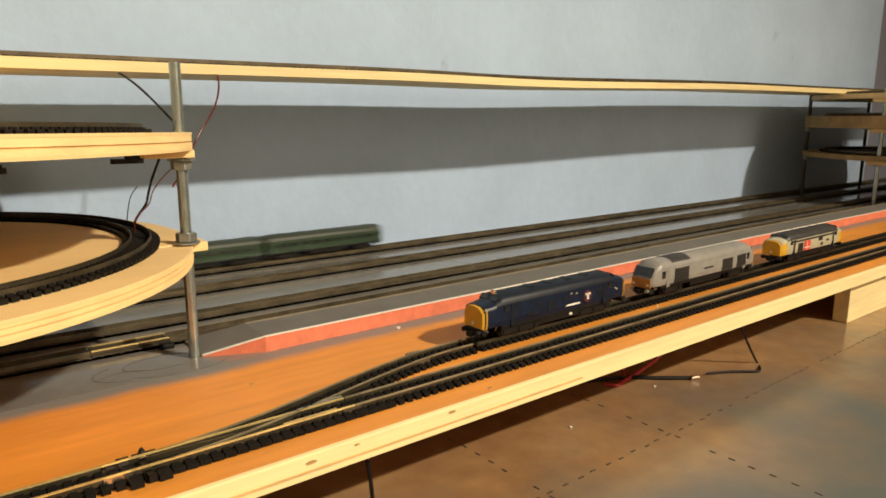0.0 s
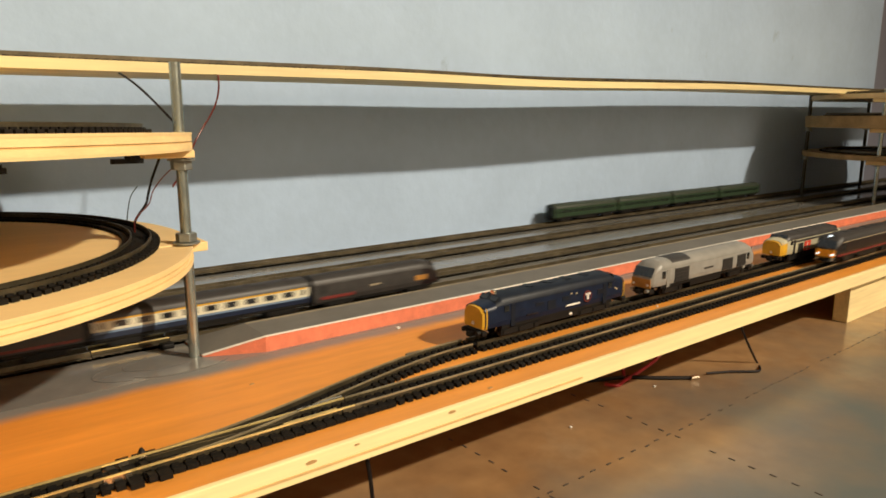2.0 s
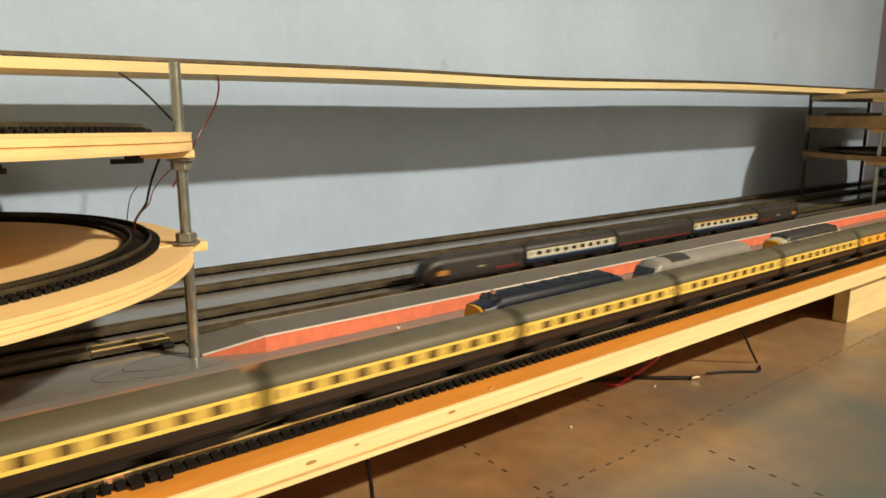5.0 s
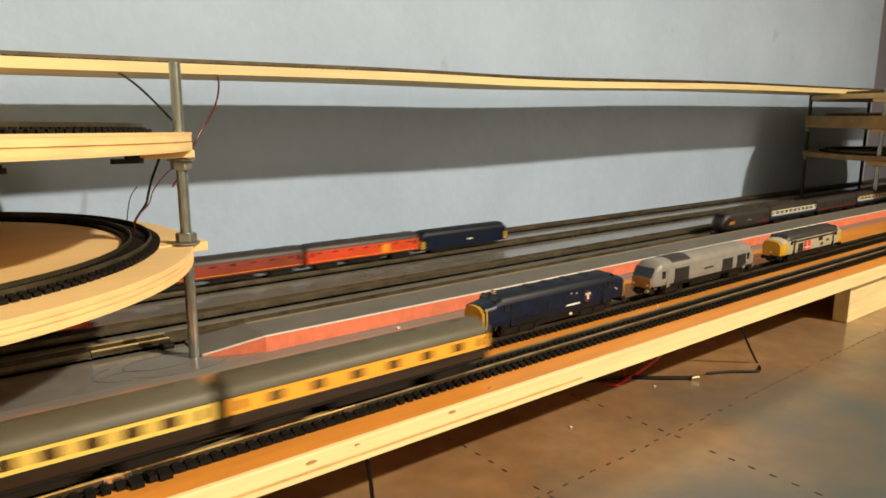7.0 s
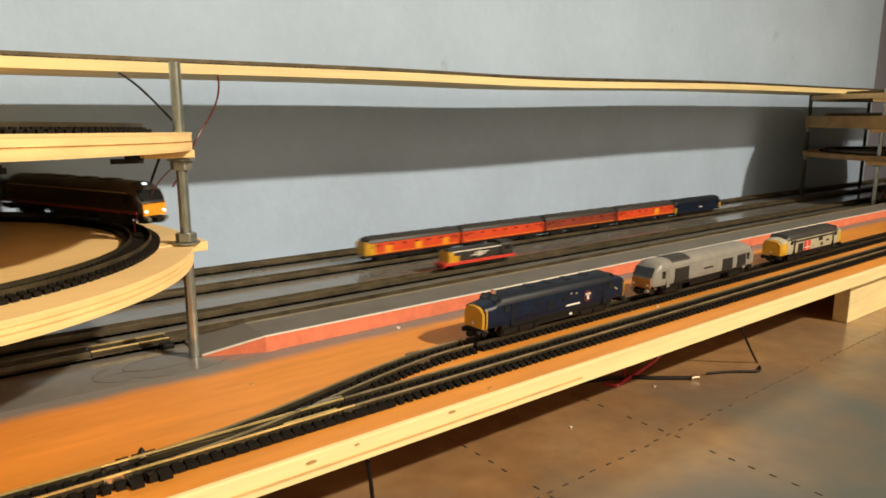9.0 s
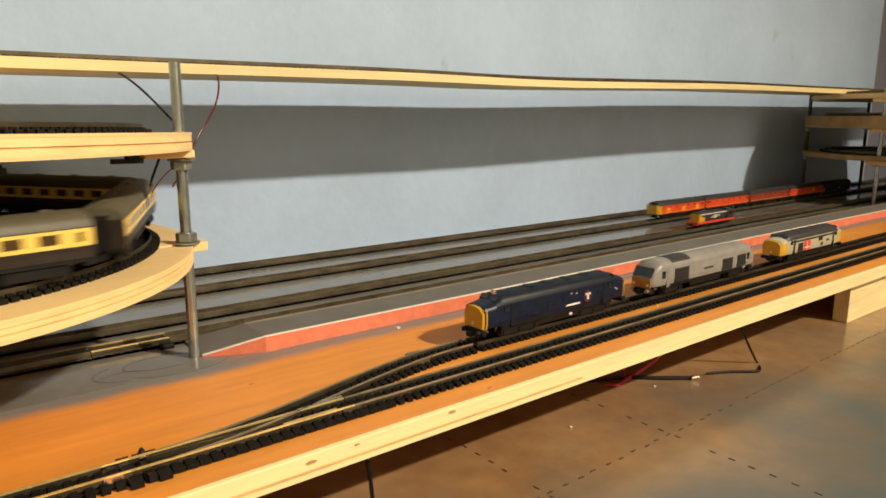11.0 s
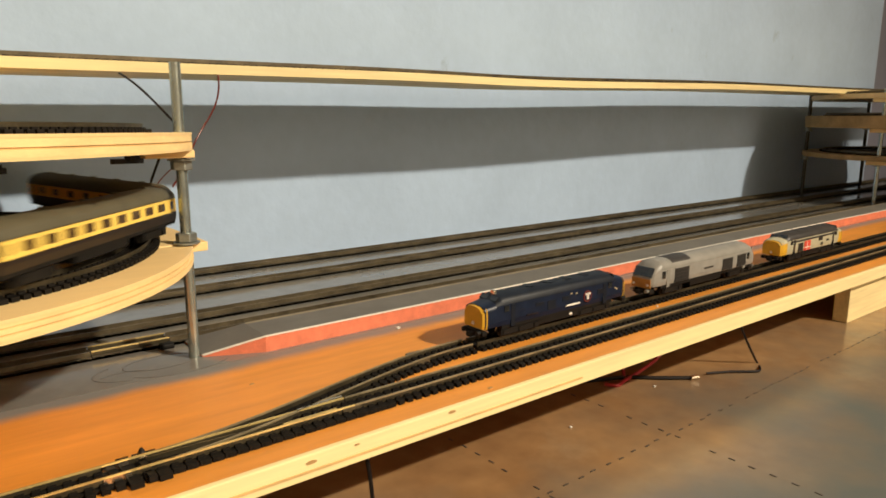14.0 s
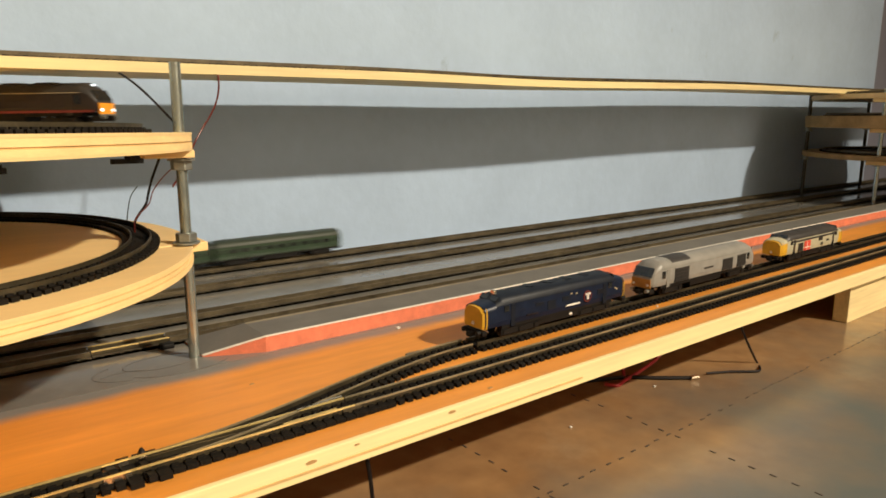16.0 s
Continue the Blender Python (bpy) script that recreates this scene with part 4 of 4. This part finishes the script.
def power_car(label, L, k):
    """High-speed power car, sloping nose at the +x end."""
    v = thing("power_car", label, "model locomotive")
    h, w = L / 2, 0.0092 * k
    zb, zs, zr = 0.0052 * k, 0.0185 * k, 0.0250 * k
    c1 = h - 0.019 * k
    part("body", loft([(-h, w, zb, zs, zr), (c1, w, zb, zs, zr)]), M["dgrey"], v)
    part("roof", loft([(-h, w, 0, zs, zr), (c1, w, 0, zs, zr)], True), M["dgrey"], v, smooth=True)
    prof = [(c1, w, zb, zs, zr), (h - 0.011 * k, w * 0.98, zb, 0.0178 * k, 0.0240 * k), (h - 0.006 * k, w * 0.92, zb, 0.0155 * k, 0.0205 * k), (h - 0.002 * k, w * 0.80, zb, 0.0120 * k, 0.0150 * k), (h, w * 0.62, zb + 0.001 * k, 0.0095 * k, 0.0110 * k)]
    part("nose", loft(prof), M["maroon"], v)
    part("nose_roof", loft(prof, True), M["dgrey"], v, smooth=True)
    bm = box(bmesh.new(), -0.0003 * k, 0.0003 * k, -0.006 * k, 0.006 * k, -0.0026 * k, 0.0026 * k)
    ob = part("windscreen", bm, M["glass"], v)
    ob.matrix_local = pose(h - 0.0068 * k, 0, 0.0212 * k, 0, -48, 0)
    sided("yellow_panel", c1 - 0.007 * k, c1 + 0.005 * k, 0.0098 * k, 0.0138 * k, w, "dimamber", v, 0.0003, label="dull amber side panel")
    sided("number_bar", -0.010 * k, -0.001 * k, 0.0118 * k, 0.0132 * k, w, "tanline", v, 0.0002)
    sided("red_flash", -h + 0.006 * k, -h + 0.034 * k, 0.0074 * k, 0.0096 * k, w, "dullred", v, 0.0003, label="dull red flash")
    sided("grille", -h + 0.004 * k, -h + 0.012 * k, 0.012 * k, 0.018 * k, w, "grille", v, 0.0002)
    part("solebar", boxes((-h, c1 + 0.012 * k, -w * 0.9, w * 0.9, 0.0040 * k, 0.0054 * k)), M["black"], v)
    running_gear(v, L, k, 2, 0.022)
    return v


def bonnet_loco(label, L, k):
    """Small diesel with a long narrow bonnet and a cab at the +x end."""
    v = thing("diesel_locomotive", label, "model locomotive")
    h, w = L / 2, 0.0090 * k
    part("footplate", box(bmesh.new(), -h, h, -w, w, 0.0052 * k, 0.0080 * k, 0.0003 * k), M["red"], v, "red solebar footplate")
    part("bonnet", loft([(-h + 0.007 * k, w * 0.80, 0.0078 * k, 0.0185 * k, 0), (h - 0.020 * k, w * 0.80, 0.0078 * k, 0.0185 * k, 0)]), M["dgrey"], v)
    part("bonnet_roof", loft([(-h + 0.007 * k, w * 0.80, 0, 0.0185 * k, 0.0205 * k), (h - 0.020 * k, w * 0.80, 0, 0.0185 * k, 0.0205 * k)], True), M["dgrey"], v, smooth=True)
    part("cab", loft([(h - 0.020 * k, w, 0.0078 * k, 0.0185 * k, 0), (h - 0.003 * k, w, 0.0078 * k, 0.0185 * k, 0)]), M["dgrey"], v)
    part("cab_roof", loft([(h - 0.020 * k, w, 0, 0.0185 * k, 0.0235 * k), (h - 0.003 * k, w, 0, 0.0185 * k, 0.0222 * k)], True), M["dgrey"], v, smooth=True)
    part("bonnet_front", boxes((-h + 0.0055 * k, -h + 0.0072 * k, -w * 0.79, w * 0.79, 0.0080 * k, 0.0188 * k)), M["yellow"], v, "yellow bonnet front")
    sided("yellow_side", -h + 0.0070 * k, -h + 0.019 * k, 0.0080 * k, 0.0140 * k, w * 0.80, "yellow", v, 0.0003)
    sided("yellow_side", -h + 0.0070 * k, -h + 0.012 * k, 0.0140 * k, 0.0182 * k, w * 0.80, "yellow", v, 0.0003)
    sided("roof_line", -h + 0.010 * k, h - 0.003 * k, 0.0178 * k, 0.0188 * k, w * 0.82, "white", v, 0.0003)
    sided("emblem", -0.012 * k, 0.006 * k, 0.0122 * k, 0.0132 * k, w * 0.80, "white", v, 0.0004, label="white double-line emblem")
    sided("emblem", -0.008 * k, 0.010 * k, 0.0142 * k, 0.0152 * k, w * 0.80, "white", v, 0.0004)
    sided("emblem", -0.003 * k, 0.001 * k, 0.0110 * k, 0.0164 * k, w * 0.80, "white", v, 0.0004)
    sided("cab_window", h - 0.0155 * k, h - 0.008 * k, 0.0140 * k, 0.0180 * k, w, "glass", v)
    for s in (-1, 1):
        part("buffer_beam", boxes((*sorted((s * h, s * (h + 0.0008 * k))), -w * 0.9, w * 0.9, 0.0036 * k, 0.0078 * k)), M["red"], v)
    running_gear(v, L, k, 2, 0.022)
    return v


def flat_loco(label, L, k):
    """Blue diesel with upright, slightly raked cab ends."""
    v = thing("diesel_locomotive", label, "model locomotive")
    h, w = L / 2, 0.0093 * k
    zb, zs, zr = 0.0054 * k, 0.0190 * k, 0.0250 * k
    sec = [(-h, w * 0.86, zb, 0.0165 * k, 0.0190 * k), (-h + 0.004 * k, w * 0.97, zb, zs, zr - 0.0006 * k), (-h + 0.008 * k, w, zb, zs, zr), (h - 0.008 * k, w, zb, zs, zr), (h - 0.004 * k, w * 0.97, zb, zs, zr - 0.0006 * k), (h, w * 0.86, zb, 0.0165 * k, 0.0190 * k)]
    part("body", loft(sec), M["blue"], v)
    part("roof", loft(sec, True), M["bluer"], v, smooth=True)
    for s in (-1, 1):
        part("front_panel", boxes((*sorted((s * (h - 0.0004), s * (h + 0.0004))), -w * 0.84, w * 0.84, zb + 0.0006 * k, 0.0150 * k)), M["yellow"], v, "yellow warning panel")
        part("windscreen", boxes((*sorted((s * (h - 0.0032 * k), s * (h - 0.0004 * k))), -w * 0.84, w * 0.84, 0.0158 * k, 0.0196 * k)), M["glass"], v)
        sided("cab_window", *sorted((s * (h - 0.005 * k), s * (h - 0.009 * k))), 0.0135 * k, 0.0180 * k, w, "glass", v)
        sided("yellow_wrap", *sorted((s * (h - 0.0045 * k), s * (h - 0.0008 * k))), 0.0062 * k, 0.0140 * k, w * 0.965, "yellow", v, 0.0003)
    for x in (-0.024, -0.008, 0.012, 0.026):
        sided("side_grille", (x - 0.005) * k, (x + 0.005) * k, 0.0140 * k, 0.0178 * k, w, "bluer", v)
    sided("name_bar", 0.002 * k, 0.008 * k, 0.0105 * k, 0.0122 * k, w, "white", v, 0.0003)
    part("solebar", boxes((-h, h, -w * 0.9, w * 0.9, 0.0044 * k, 0.0056 * k)), M["black"], v)
    running_gear(v, L, k, 3, 0.030)
    return v


# standing engines on the passing loop
e1 = nose_loco("dark blue diesel engine with yellow nose and round emblem", 0.1225, 0.97, "blue", "bluer", "yellow", blue_trim)
e1.matrix_world = pose(0.2975, LINE_L, RAIL_TOP)
e2 = wedge_loco("silver diesel engine with dark grilles and amber front", 0.136, 1.0, "silver", "silverr", "dimamber")
e2.matrix_world = pose(0.4550, LINE_L, RAIL_TOP)
e3 = nose_loco("pale grey diesel engine, dark roof, yellow nose, red emblem", 0.118, 0.97, "pale", "dgrey", "yellow", freight_trim)
e3.matrix_world = pose(0.6255, LINE_L, RAIL_TOP)

# ---- trains that run ----
KB = 0.86
charter = [(wedge_loco("dark maroon-grey diesel engine with red stripe and headlights", 0.134, 1.0, "maroon", "dgrey", "amber", stripe="dullred", lights=True, trim="dark"), 0.134)]
for j in range(6):
    charter.append((coach("chocolate and cream coach with a grey roof", 0.131, 1.0, "choc", "cream", "coachroof", n=9, wide=0.29, glass_m="brownglass", group="charter coaches"), 0.131))
charter.append((coach("chocolate and ochre brake coach at the train's tail", 0.1285, 1.0, "choc", "orange", "coachroof", n=6, wide=0.16, glass_m="brownglass", group="charter coaches"), 0.1285))

emu = [(coach("dark green electric unit car", 0.1135, KB, "green", None, "greenr", n=9, end="green", group="green unit cars", win=(0.0130, 0.0168)), 0.1135) for j in range(4)]
emu2 = [(coach("dark green electric unit car of the following train", 0.1135, KB, "green", None, "greenr", n=9, end="green", group="following green unit cars", win=(0.0130, 0.0168)), 0.1135) for j in range(4)]
hst = [(power_car("dark grey high-speed power car with a dull amber side panel", 0.101, KB), 0.101)]
hst.append((coach("navy and off-white coach behind the power car", 0.1245, KB, "navy", "offwhite", "dgrey", n=9, end="black", group="express coaches"), 0.1245))
hst.append((coach("dark grey coach with a dull red stripe", 0.1185, KB, "dgrey", None, "dgrey", n=8, glass_m="dgrey", stripe="dullred", end="black", group="express coaches"), 0.1185))
hst.append((coach("navy and off-white coach", 0.1115, KB, "navy", "offwhite", "dgrey", n=9, end="black", group="express coaches"), 0.1115))
hst.append((power_car("dark grey high-speed power car at the tail", 0.099, KB), 0.099))
sided("first_class_line", -0.0600, 0.0600, 0.0182 * KB, 0.0192 * KB, 0.0094 * KB, "yellow", hst[1][0], 0.0004, label="yellow line over the windows")
for v, L in (hst[1], hst[3]):
    sided("lower_band", -L / 2 + 0.002, L / 2 - 0.002, 0.0108 * KB, 0.0121 * KB, 0.0094 * KB, "skyblue", v, 0.0003)
mail = [(flat_loco("dark blue diesel engine with yellow ends hauling mail vans", 0.104, KB), 0.104)]
for j in range(3):
    mail.append((coach("red mail van with a dark grey roof", 0.108 if j != 1 else 0.1135, KB, "vermilion" if j != 1 else "vanred", None, "dgrey", n=0, end="black", group="mail vans"), 0.108 if j != 1 else 0.1135))
mail.append((coach("red mail van with yellow driving end and doors", 0.0985, KB, "vermilion", None, "dgrey", n=0, end="black", ends="yellow", group="mail vans"), 0.0985))
for v, L in mail[1:]:
    sided("gold_line", -L / 2 + 0.003, L / 2 - 0.003, 0.0088 * KB, 0.0093 * KB, 0.0094 * KB, "amber", v, 0.0003)
    for x in (-0.3, 0.02, 0.33):
        sided("van_door", x * L - 0.0034, x * L + 0.0034, 0.0084 * KB, (0.0178 if L > 0.1 else 0.0158) * KB, 0.0094 * KB, ("vermilion" if L < 0.11 else "vanred") if L > 0.1 else "amber", v, 0.0002)
    for j in range(7):
        x = -L / 2 + L * (j + 0.7) / 7.4
        sided("van_window", x - 0.0012, x + 0.0012, 0.0158 * KB, 0.0174 * KB, 0.0094 * KB, "glass", v, 0.0003)
v, L = mail[-1]
sided("cab_wrap", -L / 2 - 0.0002, -L / 2 + 0.0060, 0.0078 * KB, 0.0190 * KB, 0.0094 * KB, "yellow", v, 0.0004, label="yellow painted driving end")
part("cab_front", box(bmesh.new(), -L / 2 - 0.0036, -L / 2 - 0.0003, -0.0088 * KB, 0.0088 * KB, 0.0074 * KB, 0.0204 * KB, 0.0006), M["yellow"], v, "yellow cab front")
v, L = mail[1]
sided("amber_door", -0.004 + 0.18 * L, 0.004 + 0.18 * L, 0.0090 * KB, 0.0172 * KB, 0.0094 * KB, "amber", v, 0.0004)
shunt = bonnet_loco("small dark grey diesel engine, red footplate, yellow bonnet", 0.0765, 0.80)

# way of the charter train: front line, climb out of sight, two turns of the helix
LEFT1 = -0.345
way = [(3.2, LINE_F, 0.0)] + [(-0.02 - 0.02 * k, LINE_F + (HC[1] - HR - LINE_F) * (k / 14) ** 2 * (3 - 2 * k / 14), 0.0) for k in range(15)]
way += [(LEFT1 - HR * math.sin(a), HC[1] - HR * math.cos(a), LOW_Z * 0.55 * a / math.pi) for a in (math.pi * k / 40 for k in range(1, 41))]
way += [(LEFT1 + (HC[0] - LEFT1) * k / 20, HC[1] + HR, LOW_Z * min(1, 0.55 + 0.6 * k / 20)) for k in range(1, 20)]
way += [(HC[0] + HR * math.sin(a), HC[1] + HR * math.cos(a), LOW_Z) for a in (math.pi * k / 60 for k in range(61))]
way += [(HC[0] + (HLEFT - HC[0]) * k / 20, HC[1] - HR, LOW_Z + 0.018 * max(0, k - 8) / 12) for k in range(1, 20)]
way += [(HLEFT - HR * math.sin(a), HC[1] - HR * math.cos(a), LOW_Z + 0.018 + 0.024 * a / math.pi) for a in (math.pi * k / 40 for k in range(41))]
way += [(HLEFT + (HC[0] - HLEFT) * k / 20, HC[1] + HR, min(mid_z(0.539), LOW_Z + 0.042 + (mid_z(0.539) - LOW_Z - 0.042) * k / 8)) for k in range(1, 20)]
way += [(HC[0] + HR * math.sin(a), HC[1] + HR * math.cos(a), mid_z(HC[1] + HR * math.cos(a))) for a in (math.pi * k / 60 for k in range(61))]
W = np.array(way)
WS = np.concatenate([[0], np.cumsum(np.linalg.norm(np.diff(W, axis=0), axis=1))]) - 3.2


def on_way(s):
    return Vector([float(np.interp(s, WS, W[:, k])) for k in range(3)])


def stepped(table, t):
    """Value at t of a smooth run through (seconds, value), straight on at both ends."""
    T, V = [a for a, b in table], [b for a, b in table]
    if t <= T[0]:
        return V[0] + (t - T[0]) * (V[1] - V[0]) / (T[1] - T[0])
    if t >= T[-1]:
        return V[-1] + (t - T[-1]) * (V[-1] - V[-2]) / (T[-1] - T[-2])
    i = max(k for k in range(len(T) - 1) if T[k] <= t)
    sl = [(V[1] - V[0]) / (T[1] - T[0])] + [(V[k + 1] - V[k - 1]) / (T[k + 1] - T[k - 1]) for k in range(1, len(T) - 1)] + [(V[-1] - V[-2]) / (T[-1] - T[-2])]
    d = T[i + 1] - T[i]
    u = (t - T[i]) / d
    return V[i] * (2 * u ** 3 - 3 * u ** 2 + 1) + V[i + 1] * (3 * u ** 2 - 2 * u ** 3) + d * (sl[i] * (u ** 3 - 2 * u ** 2 + u) + sl[i + 1] * (u ** 3 - u ** 2))


CHARTER = [(0.0, -1.14), (2.0, -0.598), (2.5, -0.440), (3.0, -0.287), (3.5, -0.136), (4.0, 0.014), (4.2, 0.078), (6.3, 0.680), (7.0, 0.868), (7.4, 0.953), (7.8, 1.040), (8.4, 1.190), (9.0, 1.303), (9.5, 1.398), (11.72, 1.812), (12.39, 1.9475), (13.1, 2.083), (13.75, 2.2185), (14.43, 2.354), (15.06, 2.482), (15.5, 2.552), (16.0, 2.624)]
EMU = [(0.0, 0.347), (1.5, 0.874), (2.0, 1.053), (2.5, 1.232), (3.0, 1.425), (3.5, 1.605), (4.2, 1.84), (8.0, 2.6), (16.0, 2.95)]
EMU2 = [(0.0, -0.62), (12.0, -0.60), (15.0, 0.0), (15.7, 0.215), (16.0, 0.303)]
HST = [(0.0, -0.04), (1.0, 0.142), (1.5, 0.211), (2.0, 0.295), (3.5, 0.558), (7.0, 1.240), (7.5, 1.346), (9.0, 1.66), (16.0, 2.95)]
MAIL = [(0.0, -0.6), (4.0, -0.08), (6.3, 0.33), (7.0, 0.456), (8.5, 0.750), (9.0, 0.842), (12.5, 1.571), (13.0, 1.74), (13.5, 1.93), (16.0, 2.8)]
SHUNT = [(0.0, -0.7), (4.0, -0.42), (7.8, 0.212), (8.8, 0.372), (9.0, 0.405), (11.3, 0.818), (12.5, 1.065), (13.0, 1.19), (13.5, 1.33), (16.0, 2.1)]


def run_straight(train, y, table, gap, tail_turned=False):
    off = 0.0
    for i, (v, L) in enumerate(train):
        turn = 180 if tail_turned and i == len(train) - 1 else 0
        walk(v, [(t, pose(stepped(table, t) - off - L / 2, y, RAIL_TOP, 0, 0, turn)) for t in (0.5 * k for k in range(33))])
        off += L + gap


def run_way(train, table, gap):
    off = 0.0
    for v, L in train:
        rows = []
        for t in (0.1 * k for k in range(161)):
            s = stepped(table, t) - off - L / 2
            a, b = on_way(s + L * 0.32), on_way(s - L * 0.32)
            c, d = (a + b) / 2, a - b
            yaw = math.degrees(math.atan2(d.y, d.x))
            pitch = -math.degrees(math.atan2(d.z, math.hypot(d.x, d.y)))
            rows.append((t, pose(c.x, c.y, c.z + RAIL_TOP, 0, pitch, yaw)))
        walk(v, rows)
        off += L + gap


def motions():
    run_way(charter, CHARTER, 0.0045)
    run_straight(emu, LINE_A, EMU, 0.004)
    run_straight(emu2, LINE_A, EMU2, 0.004)
    run_straight(hst, LINE_D, HST, 0.003, True)
    run_straight(mail, LINE_B, MAIL, 0.003)
    run_straight([(shunt, 0.0765)], LINE_C, SHUNT, 0.0)


motions()
